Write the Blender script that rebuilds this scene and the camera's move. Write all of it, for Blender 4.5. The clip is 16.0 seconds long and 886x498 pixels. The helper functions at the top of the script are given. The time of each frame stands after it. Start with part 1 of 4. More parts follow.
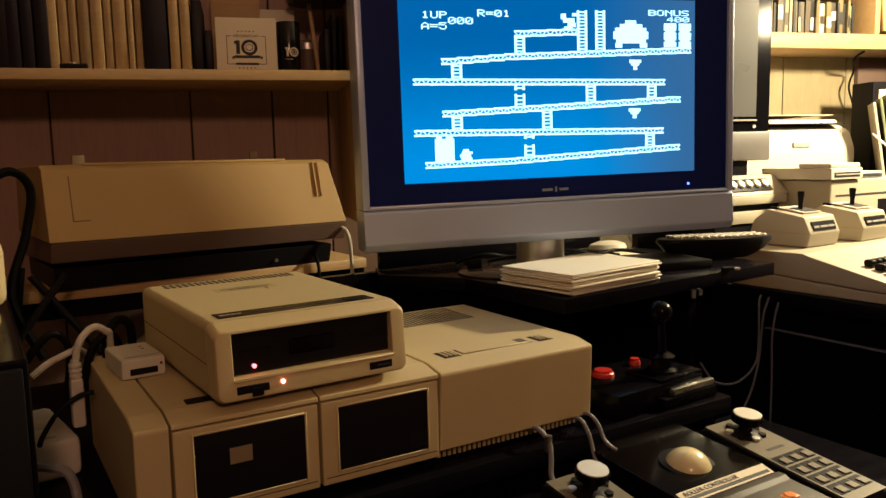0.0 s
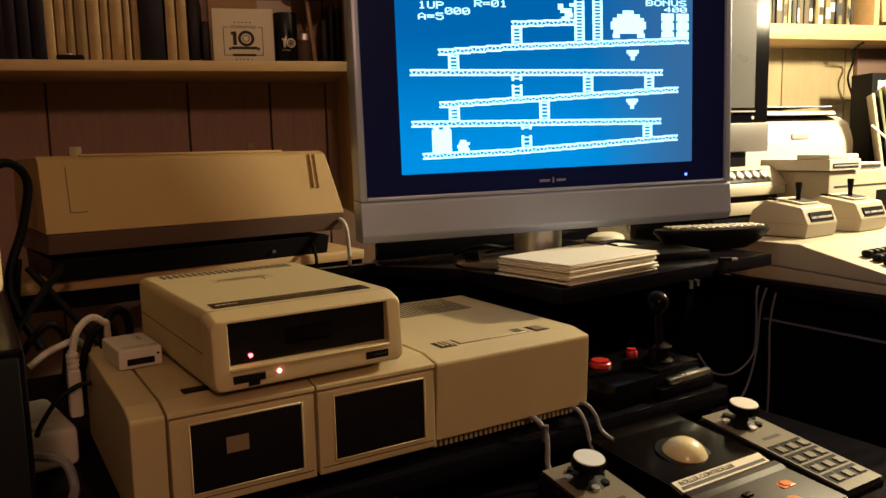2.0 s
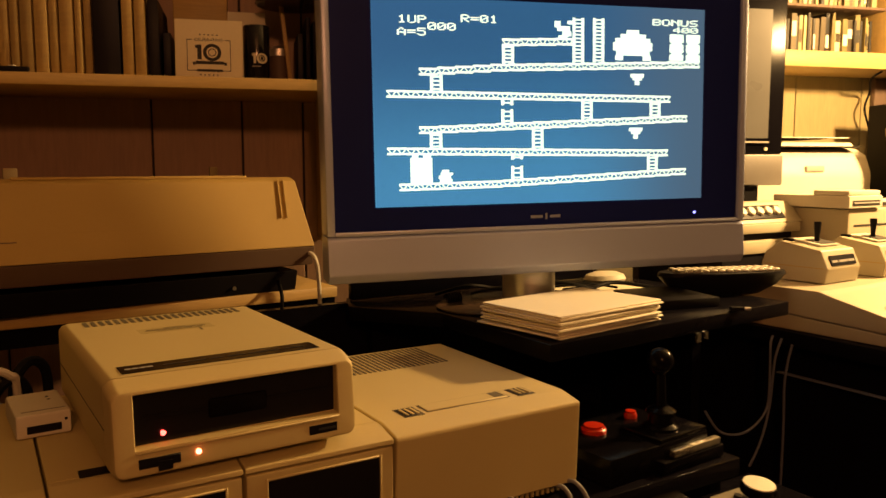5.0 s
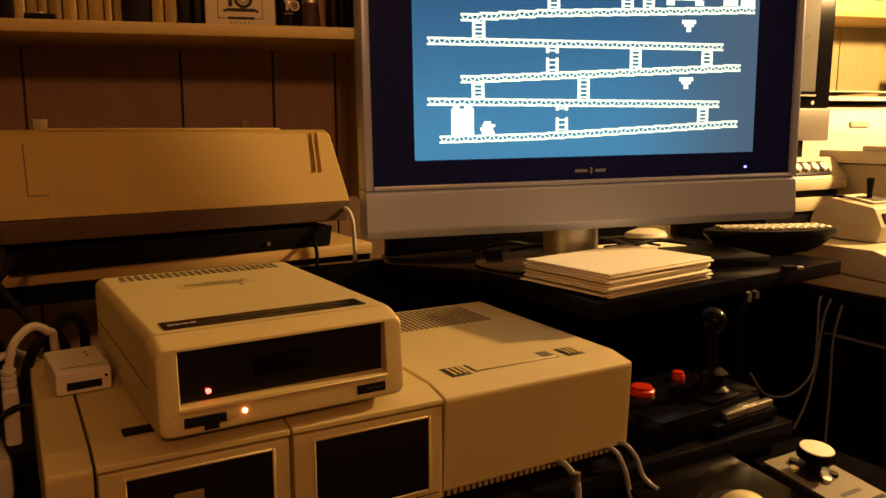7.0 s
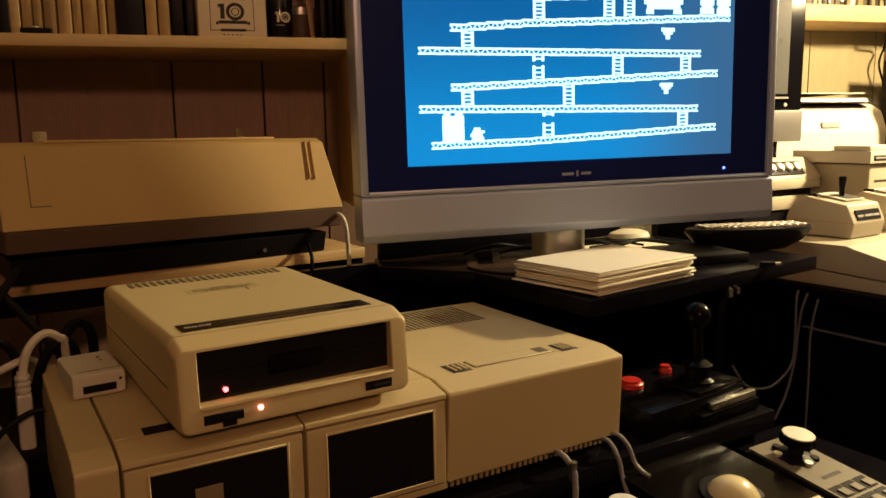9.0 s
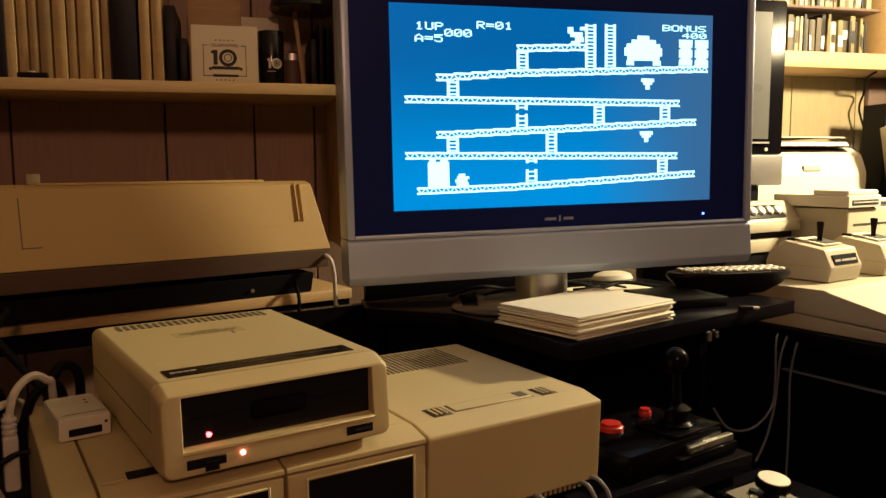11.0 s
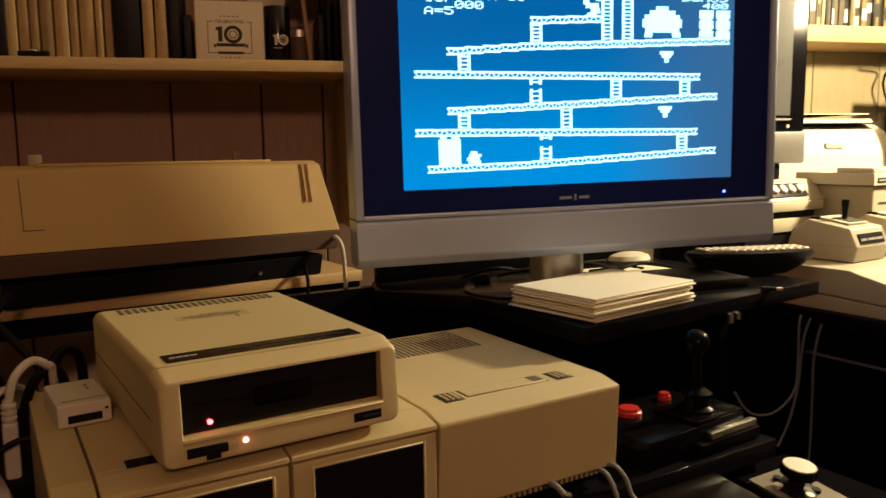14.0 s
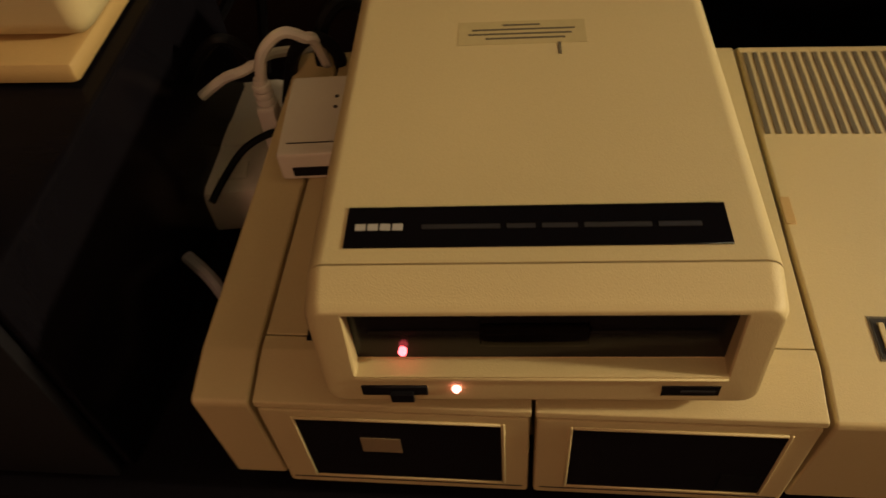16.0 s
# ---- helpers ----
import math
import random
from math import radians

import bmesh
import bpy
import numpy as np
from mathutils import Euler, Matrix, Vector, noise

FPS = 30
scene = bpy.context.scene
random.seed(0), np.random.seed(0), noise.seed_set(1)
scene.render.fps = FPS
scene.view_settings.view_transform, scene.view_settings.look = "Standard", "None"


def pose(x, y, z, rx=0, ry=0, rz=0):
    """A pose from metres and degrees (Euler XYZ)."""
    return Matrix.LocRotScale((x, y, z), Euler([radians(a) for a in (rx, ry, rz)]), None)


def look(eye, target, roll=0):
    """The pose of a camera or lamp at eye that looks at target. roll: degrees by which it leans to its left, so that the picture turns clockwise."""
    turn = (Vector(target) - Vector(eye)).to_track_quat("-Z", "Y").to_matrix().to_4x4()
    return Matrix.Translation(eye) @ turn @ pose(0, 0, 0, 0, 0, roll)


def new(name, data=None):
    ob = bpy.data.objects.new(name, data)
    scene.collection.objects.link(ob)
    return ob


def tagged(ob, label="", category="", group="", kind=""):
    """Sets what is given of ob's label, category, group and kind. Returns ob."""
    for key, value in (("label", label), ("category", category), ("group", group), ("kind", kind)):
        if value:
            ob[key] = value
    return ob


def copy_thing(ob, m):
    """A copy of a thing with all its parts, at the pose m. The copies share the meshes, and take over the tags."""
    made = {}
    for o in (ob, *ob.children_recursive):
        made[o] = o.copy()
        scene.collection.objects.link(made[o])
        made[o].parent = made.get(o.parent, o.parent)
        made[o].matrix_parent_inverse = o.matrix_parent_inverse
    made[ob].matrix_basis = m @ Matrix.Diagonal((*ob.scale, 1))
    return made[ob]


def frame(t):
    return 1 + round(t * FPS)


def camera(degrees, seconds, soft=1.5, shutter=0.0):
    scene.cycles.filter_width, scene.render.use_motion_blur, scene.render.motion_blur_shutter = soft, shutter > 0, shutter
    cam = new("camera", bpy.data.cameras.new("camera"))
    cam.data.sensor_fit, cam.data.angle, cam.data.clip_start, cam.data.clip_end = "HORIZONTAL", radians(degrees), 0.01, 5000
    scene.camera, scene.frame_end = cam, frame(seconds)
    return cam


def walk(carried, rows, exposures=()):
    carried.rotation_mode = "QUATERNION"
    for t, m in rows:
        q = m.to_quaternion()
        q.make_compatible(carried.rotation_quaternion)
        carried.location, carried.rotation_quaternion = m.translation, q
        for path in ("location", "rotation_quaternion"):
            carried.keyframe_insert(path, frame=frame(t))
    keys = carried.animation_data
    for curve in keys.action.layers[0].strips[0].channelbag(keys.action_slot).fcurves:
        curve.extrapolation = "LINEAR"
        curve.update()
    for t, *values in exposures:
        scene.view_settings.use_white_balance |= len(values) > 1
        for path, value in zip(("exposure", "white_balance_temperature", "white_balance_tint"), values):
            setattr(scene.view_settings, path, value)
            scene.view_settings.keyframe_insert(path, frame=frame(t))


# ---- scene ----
cam = camera(59.9, 16.0, shutter=0.8)
PATH = [
    (0, (0.022, 0.032, 1.054), (1.061, 1.723, 0.813), -1.2),
    (0.5, (0.022, 0.031, 1.055), (1.061, 1.723, 0.814), -1.1),
    (1, (0.023, 0.031, 1.053), (1.061, 1.722, 0.805), -1.2),
    (1.5, (0.023, 0.031, 1.052), (1.062, 1.721, 0.799), -1.2),
    (2, (0.025, 0.029, 1.05), (1.063, 1.719, 0.792), -1.3),
    (2.5, (0.023, 0.031, 1.053), (1.062, 1.719, 0.793), -1.2),
    (3, (0.025, 0.039, 1.059), (1.049, 1.742, 0.829), -0.5),
    (3.2, (0.034, 0.036, 1.067), (1.06, 1.742, 0.868), -1.1),
    (5.3, (0.131, 0.151, 1.063), (1.16, 1.853, 0.849), 0.3),
    (5.5, (0.128, 0.164, 1.057), (1.135, 1.875, 0.814), 1.3),
    (6, (0.124, 0.166, 1.048), (1.11, 1.882, 0.758), 0.6),
    (6.5, (0.122, 0.173, 1.051), (1.106, 1.885, 0.729), 0.3),
    (7, (0.121, 0.169, 1.055), (1.102, 1.884, 0.743), 0.0),
    (7.5, (0.121, 0.172, 1.052), (1.102, 1.886, 0.737), -0.1),
    (8, (0.117, 0.173, 1.051), (1.098, 1.888, 0.744), -0.2),
    (8.5, (0.092, 0.16, 1.052), (1.124, 1.847, 0.754), 0.0),
    (9, (0.086, 0.15, 1.057), (1.116, 1.838, 0.758), -0.8),
    (9.5, (0.085, 0.14, 1.067), (1.129, 1.827, 0.812), -0.0),
    (10, (0.084, 0.132, 1.071), (1.137, 1.816, 0.839), -0.2),
    (12.5, (0.085, 0.125, 1.075), (1.143, 1.81, 0.869), -0.1),
    (13, (0.085, 0.123, 1.074), (1.145, 1.806, 0.869), -0.1),
    (13.5, (0.092, 0.13, 1.07), (1.144, 1.816, 0.845), -0.2),
    (14, (0.104, 0.153, 1.066), (1.124, 1.854, 0.81), -0.7),
    (14.5, (0.119, 0.194, 1.053), (1.065, 1.928, 0.743), -0.8),
    (14.8, (0.164, 0.293, 1.02), (1.0, 2.055, 0.579), -0.5),
    (15, (0.21, 0.38, 1.0), (0.862, 2.184, 0.434), 0.2),
    (15.2, (0.271, 0.451, 0.992), (0.604, 2.301, 0.308), -0.7),
    (15.4, (0.281, 0.513, 1.025), (0.43, 2.249, 0.043), 0.6),
    (15.5, (0.285, 0.531, 1.051), (0.358, 2.182, -0.075), -0.2),
    (15.6, (0.288, 0.543, 1.086), (0.288, 2.085, -0.187), -0.8),
    (15.8, (0.297, 0.552, 1.139), (0.16, 1.915, -0.318), -3.8),
    (16, (0.303, 0.559, 1.161), (0.096, 1.844, -0.357), -6.1),
]
walk(cam, [(t, look(eye, target, roll)) for t, eye, target, roll in PATH],
     [(0, 0, 5950, 11), (3.2, 0, 5950, 11), (5.3, -0.1, 12500, 28), (7.1, -0.1, 12500, 28), (7.6, 0, 9000, 17), (8.1, 0, 7700, 13), (9.0, 0, 6700, 11), (9.5, 0, 6250, 10), (15.2, 0, 6250, 10), (15.6, -0.15, 6250, 10), (16, -0.15, 6250, 10)])

# ---- light ----
world = bpy.data.worlds.new("world")
world.use_nodes = True
world.node_tree.nodes["Background"].inputs[0].default_value = (1.0, 0.75, 0.5, 1)
world.node_tree.nodes["Background"].inputs[1].default_value = 0.003
scene.world = world
scene.view_settings.exposure = 0.0


def lamp(name, place, watts, radius, color):
    data = bpy.data.lights.new(name, "POINT")
    data.energy, data.shadow_soft_size, data.color = watts, radius, color
    ob = new(name, data)
    ob.matrix_world = Matrix.Translation(place)
    return ob


lamp("desk_lamp_light", (2.20, 0.71, 1.57), 165.0, 0.05, (1.0, 0.79, 0.44))
# Added fill with no known lamp behind it; brightens the right-hand side.
lamp("added_side_fill", (2.75, 1.02, 1.74), 13.0, 0.05, (1.0, 0.80, 0.46))
lamp("room_lamp_light", (-0.25, -1.20, 1.863), 37.0, 0.10, (1.0, 0.49, 0.265))


# ---- materials ----
def mat(name, color, rough=0.5, metal=0.0, grain=0.08, scale=60.0, bump=0.1, stain=0.12, stretch=(1, 1, 1), coat=0.0, rnd=0.0, emit=None, power=0.0, spec=0.5):
    m = bpy.data.materials.new(name)
    m.use_nodes = True
    nt = m.node_tree
    n, l = nt.nodes, nt.links
    b = n["Principled BSDF"]
    tc = n.new("ShaderNodeTexCoord")
    mp = n.new("ShaderNodeMapping")
    mp.inputs["Scale"].default_value = stretch
    l.new(tc.outputs["Object"], mp.inputs[0])
    fine = n.new("ShaderNodeTexNoise")
    fine.inputs["Scale"].default_value, fine.inputs["Detail"].default_value = scale, 5
    wide = n.new("ShaderNodeTexNoise")
    wide.inputs["Scale"].default_value, wide.inputs["Detail"].default_value = 6.0, 3
    l.new(mp.outputs[0], fine.inputs[0])
    l.new(mp.outputs[0], wide.inputs[0])
    mix = n.new("ShaderNodeMath")
    mix.operation = "MULTIPLY_ADD"
    l.new(fine.outputs[0], mix.inputs[0])
    mix.inputs[1].default_value, mix.inputs[2].default_value = 2 * grain, 1 - grain
    mix2 = n.new("ShaderNodeMath")
    mix2.operation = "MULTIPLY_ADD"
    l.new(wide.outputs[0], mix2.inputs[0])
    mix2.inputs[1].default_value, mix2.inputs[2].default_value = 2 * stain, 1 - stain
    both = n.new("ShaderNodeMath")
    both.operation = "MULTIPLY"
    l.new(mix.outputs[0], both.inputs[0])
    l.new(mix2.outputs[0], both.inputs[1])
    last = both
    if rnd:
        info = n.new("ShaderNodeObjectInfo")
        r = n.new("ShaderNodeMath")
        r.operation = "MULTIPLY_ADD"
        l.new(info.outputs["Random"], r.inputs[0])
        r.inputs[1].default_value, r.inputs[2].default_value = 2 * rnd, 1 - rnd
        last = n.new("ShaderNodeMath")
        last.operation = "MULTIPLY"
        l.new(both.outputs[0], last.inputs[0])
        l.new(r.outputs[0], last.inputs[1])
    col = n.new("ShaderNodeVectorMath")
    col.operation = "SCALE"
    col.inputs[0].default_value = color
    l.new(last.outputs[0], col.inputs["Scale"])
    l.new(col.outputs[0], b.inputs["Base Color"])
    rr = n.new("ShaderNodeMath")
    rr.operation = "MULTIPLY_ADD"
    l.new(wide.outputs[0], rr.inputs[0])
    rr.inputs[1].default_value, rr.inputs[2].default_value = 0.2, max(0.0, rough - 0.1)
    l.new(rr.outputs[0], b.inputs["Roughness"])
    b.inputs["Metallic"].default_value = metal
    b.inputs["Specular IOR Level"].default_value = spec
    b.inputs["Coat Weight"].default_value = coat
    if bump:
        bp = n.new("ShaderNodeBump")
        bp.inputs["Strength"].default_value, bp.inputs["Distance"].default_value = bump, 0.0015
        l.new(fine.outputs[0], bp.inputs["Height"])
        l.new(bp.outputs[0], b.inputs["Normal"])
    if emit:
        b.inputs["Emission Color"].default_value = (*emit, 1)
        b.inputs["Emission Strength"].default_value = power
    return m


BEIGE = mat("aged_beige_plastic", (0.50, 0.405, 0.215), 0.55, 0, 0.09, 1300, 0.16, 0.1)
BEIGE2 = mat("printer_tan_plastic", (0.43, 0.285, 0.11), 0.62, 0, 0.10, 1000, 0.2, 0.1)
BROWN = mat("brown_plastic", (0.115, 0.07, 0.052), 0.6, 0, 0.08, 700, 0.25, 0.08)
SMOKED = mat("smoked_plastic", (0.009, 0.008, 0.010), 0.2, 0, 0.05, 50, 0.0, 0.1, spec=0.25)
SMOKEBROWN = mat("smoked_brown_plastic", (0.0045, 0.0032, 0.003), 0.16, 0, 0.3, 40, 0.0, 0.5, spec=0.05)
BLACKP = mat("black_plastic", (0.008, 0.0075, 0.0095), 0.45, 0, 0.1, 500, 0.15, 0.15, spec=0.1)
BLACKG = mat("glossy_black_plastic", (0.010, 0.010, 0.011), 0.16, 0, 0.05, 300, 0.03, 0.1)
BLACKW = mat("black_wood_laminate", (0.0045, 0.004, 0.006), 0.2, 0, 0.25, 60, 0.04, 0.2, (1, 8, 1), spec=0.05)
BLACKJ = mat("black_satin_plastic", (0.0036, 0.0032, 0.0045), 0.2, 0, 0.1, 300, 0.03, 0.1, spec=0.07)
# Black bezel; its navy tint stands in for glare from the lit screen.
TVBEZEL = mat("blue_glare_bezel", (0.009, 0.017, 0.12), 0.42, 0, 0.03, 300, 0.0, 0.1, spec=0.08)
FOOT = mat("dark_grey_gloss", (0.10, 0.095, 0.09), 0.18, 0, 0.05, 100, 0.02, 0.15)
# Darker copy of the panelling, lowered to cut bounced light.
DARKWALL = mat("low_bounce_panelling", (0.09, 0.065, 0.045), 0.7, 0, 0.2, 25, 0.15, 0.12, (9, 9, 1))
# Near-black that carries the shade of recesses and gaps in its colour.
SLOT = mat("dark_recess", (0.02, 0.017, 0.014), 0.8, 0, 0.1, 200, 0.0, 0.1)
SILVER = mat("silver_painted_plastic", (0.46, 0.54, 0.76), 0.36, 0.25, 0.05, 1200, 0.06, 0.06)
CHROME = mat("brushed_metal", (0.70, 0.69, 0.68), 0.42, 1.0, 0.08, 80, 0.05, 0.1, (1, 1, 12))
WHITEP = mat("white_plastic", (0.57, 0.54, 0.46), 0.45, 0, 0.04, 700, 0.1, 0.06)
CREAM = mat("cream_plastic", (0.42, 0.375, 0.28), 0.5, 0, 0.04, 800, 0.2, 0.05)
PAPER = mat("paper", (0.72, 0.67, 0.55), 0.85, 0, 0.04, 200, 0.1, 0.06)
PINE = mat("pine_board", (0.42, 0.275, 0.125), 0.5, 0, 0.22, 30, 0.15, 0.18, (1, 9, 9))
PANEL = mat("wood_panelling", (0.33, 0.205, 0.155), 0.55, 0, 0.2, 25, 0.15, 0.12, (9, 9, 1))
PANELR = mat("pale_wood_panelling", (0.30, 0.245, 0.14), 0.5, 0, 0.16, 25, 0.15, 0.12, (9, 9, 1))
CARPET = mat("dark_carpet", (0.09, 0.07, 0.055), 0.95, 0, 0.35, 300, 0.6, 0.2)
PLASTER = mat("ceiling_plaster", (0.40, 0.37, 0.33), 0.9, 0, 0.08, 120, 0.4, 0.08)
RED = mat("red_plastic", (0.42, 0.02, 0.016), 0.35, 0, 0.05, 100, 0.05, 0.08)
ORANGE = mat("orange_plastic", (0.78, 0.24, 0.05), 0.4, 0, 0.05, 100, 0.05, 0.08)
GREYC = mat("grey_cable", (0.20, 0.20, 0.215), 0.5, 0, 0.05, 100, 0.05, 0.1)
WHITEC = mat("white_cable", (0.55, 0.52, 0.46), 0.5, 0, 0.05, 100, 0.05, 0.1)
BLACKC = mat("black_cable", (0.0045, 0.0045, 0.0055), 0.5, 0, 0.05, 100, 0.05, 0.1, spec=0.07)
TANBOOK = mat("tan_book_spine", (0.42, 0.295, 0.135), 0.6, 0, 0.2, 60, 0.15, 0.2, (1, 1, 3), rnd=0.28)
DARKBOOK = mat("dark_binder_spine", (0.0085, 0.007, 0.014), 0.5, 0, 0.15, 80, 0.1, 0.15, rnd=0.3, spec=0.25)
IVORY = mat("ivory_ball", (0.68, 0.60, 0.36), 0.22, 0, 0.03, 60, 0.02, 0.05, coat=0.5)
DIM = mat("dim_grey_print", (0.018, 0.017, 0.02), 0.5, 0, 0.05, 300, 0, 0.1)
INK = mat("dark_ink", (0.03, 0.027, 0.025), 0.7, 0, 0.05, 300, 0, 0.1)
DISC = mat("satin_silver_disc", (0.70, 0.69, 0.64), 0.35, 0.25, 0.05, 300, 0.05, 0.06)
HANGC = mat("slate_grey_cable", (0.12, 0.135, 0.19), 0.5, 0, 0.05, 100, 0.05, 0.1)
# Beige darkened as if inside a shaded slot; small print marks share it.
VENT = mat("slot_shade_and_print", (0.10, 0.08, 0.05), 0.8, 0, 0.1, 200, 0.0, 0.1)
TAPE = mat("tan_paper_label", (0.22, 0.16, 0.09), 0.8, 0, 0.1, 200, 0.0, 0.1)
STEEL = mat("dull_steel", (0.42, 0.41, 0.38), 0.28, 0.9, 0.25, 90, 0.1, 0.25)
CARDSTOCK = mat("cream_card", (0.84, 0.77, 0.60), 0.8, 0, 0.05, 200, 0.1, 0.07)
GREYBASE = mat("grey_monitor_base", (0.12, 0.11, 0.105), 0.45, 0, 0.05, 300, 0.05, 0.1)
TAUPE = mat("taupe_plastic", (0.032, 0.025, 0.019), 0.5, 0, 0.15, 250, 0.15, 0.2, spec=0.2)
FACE = mat("brushed_tan_plate", (0.155, 0.137, 0.105), 0.5, 0.1, 0.12, 200, 0.1, 0.12, spec=0.2)
NOTE = mat("yellowed_label", (0.42, 0.34, 0.17), 0.6, 0, 0.08, 200, 0.05, 0.1)
GREYINK = mat("pale_grey_print", (0.34, 0.32, 0.30), 0.6, 0, 0.05, 300, 0, 0.1)
SILVERINK = mat("silver_print", (0.30, 0.36, 0.48), 0.4, 0.2, 0.05, 300, 0, 0.1)
LED_RED = mat("lit_red_lens", (0.8, 0.1, 0.05), 0.3, emit=(1.0, 0.10, 0.11), power=7.0)
LED_ORANGE = mat("lit_orange_lens", (0.8, 0.3, 0.15), 0.3, emit=(1.0, 0.26, 0.20), power=8.0)
LED_BLUE = mat("lit_blue_lens", (0.2, 0.3, 0.8), 0.3, emit=(0.12, 0.2, 1.0), power=5.0)
SCREEN = mat("lit_blue_screen", (0.004, 0.004, 0.005), 0.42, grain=0.0, bump=0, emit=(0.0, 0.15, 0.48), power=1.0, spec=0.12)
# Emission tones drift across the picture, imitating viewing angle and haze.
nt = SCREEN.node_tree
tc = nt.nodes.new("ShaderNodeTexCoord")
sx = nt.nodes.new("ShaderNodeSeparateXYZ")
nt.links.new(tc.outputs["Object"], sx.inputs[0])
mixed = (0.0, 0.275, 0.70, 1)
for axis, lo, hi, tone in ((2, 0.11, 0.34, (0.0, 0.125, 0.38, 1)), (0, 0.34, 0.59, (0.04, 0.145, 0.31, 1))):
    mr = nt.nodes.new("ShaderNodeMapRange")
    mr.interpolation_type = "SMOOTHSTEP"
    mr.inputs[1].default_value, mr.inputs[2].default_value = lo, hi
    mx = nt.nodes.new("ShaderNodeMix")
    mx.data_type = "RGBA"
    mx.inputs[7].default_value = tone
    if isinstance(mixed, tuple):
        mx.inputs[6].default_value = mixed
    else:
        nt.links.new(mixed, mx.inputs[6])
    nt.links.new(sx.outputs[axis], mr.inputs[0])
    nt.links.new(mr.outputs[0], mx.inputs[0])
    mixed = mx.outputs[2]
nt.links.new(mixed, nt.nodes["Principled BSDF"].inputs["Emission Color"])
GLYPH = mat("lit_white_glyph", (0.1, 0.1, 0.1), 0.3, grain=0.0, bump=0, emit=(0.52, 0.92, 1.0), power=1.75)


# ---- building tools ----
def box(bm, x0, x1, y0, y1, z0, z1, bevel=0.0, seg=2):
    r = bmesh.ops.create_cube(bm, size=1.0)
    vs = r["verts"]
    for v in vs:
        v.co = Vector((x0 + (v.co.x + 0.5) * (x1 - x0), y0 + (v.co.y + 0.5) * (y1 - y0), z0 + (v.co.z + 0.5) * (z1 - z0)))
    if bevel:
        es = list({e for v in vs for e in v.link_edges})
        bmesh.ops.bevel(bm, geom=es, offset=bevel, segments=seg, affect="EDGES", profile=0.5)
    return bm


def boxm(x0, x1, y0, y1, z0, z1, bevel=0.0, seg=2):
    return box(bmesh.new(), x0, x1, y0, y1, z0, z1, bevel, seg)


def prism(profile, x0, x1, bevel=0.0, seg=2, bm=None):
    """A solid with the (y, z) outline, running along x."""
    bm = bm or bmesh.new()
    a = [bm.verts.new((x0, y, z)) for y, z in profile]
    b = [bm.verts.new((x1, y, z)) for y, z in profile]
    n = len(profile)
    fs = [bm.faces.new(a), bm.faces.new(list(reversed(b)))]
    for i in range(n):
        fs.append(bm.faces.new((a[i], b[i], b[(i + 1) % n], a[(i + 1) % n])))
    bmesh.ops.recalc_face_normals(bm, faces=fs)
    if bevel:
        es = list({e for f in fs for e in f.edges})
        bmesh.ops.bevel(bm, geom=es, offset=bevel, segments=seg, affect="EDGES", profile=0.5, clamp_overlap=True)
    return bm


def slab(outline, z0, z1, bevel=0.0, bm=None):
    """A solid with the (x, y) outline between two heights."""
    bm = bm or bmesh.new()
    a = [bm.verts.new((x, y, z0)) for x, y in outline]
    b = [bm.verts.new((x, y, z1)) for x, y in outline]
    n = len(outline)
    fs = [bm.faces.new(list(reversed(a))), bm.faces.new(b)]
    for i in range(n):
        fs.append(bm.faces.new((a[i], a[(i + 1) % n], b[(i + 1) % n], b[i])))
    bmesh.ops.recalc_face_normals(bm, faces=fs)
    if bevel:
        es = list({e for f in fs for e in f.edges})
        bmesh.ops.bevel(bm, geom=es, offset=bevel, segments=2, affect="EDGES", profile=0.5, clamp_overlap=True)
    return bm


def lathe(profile, cx=0.0, cy=0.0, seg=32, bm=None):
    """A turned solid from (radius, z) pairs, bottom to top."""
    bm = bm or bmesh.new()
    rings = []
    for r, z in profile:
        if r < 1e-6:
            rings.append([bm.verts.new((cx, cy, z))])
        else:
            rings.append([bm.verts.new((cx + r * math.cos(2 * math.pi * i / seg), cy + r * math.sin(2 * math.pi * i / seg), z)) for i in range(seg)])
    fs = []
    for p, q in zip(rings, rings[1:]):
        for i in range(seg):
            j = (i + 1) % seg
            if len(p) == 1 and len(q) == 1:
                continue
            if len(p) == 1:
                fs.append(bm.faces.new((p[0], q[j], q[i])))
            elif len(q) == 1:
                fs.append(bm.faces.new((p[i], p[j], q[0])))
            else:
                fs.append(bm.faces.new((p[i], p[j], q[j], q[i])))
    for ring in (rings[0], rings[-1]):
        if len(ring) > 1:
            fs.append(bm.faces.new(ring))
    bmesh.ops.recalc_face_normals(bm, faces=fs)
    return bm


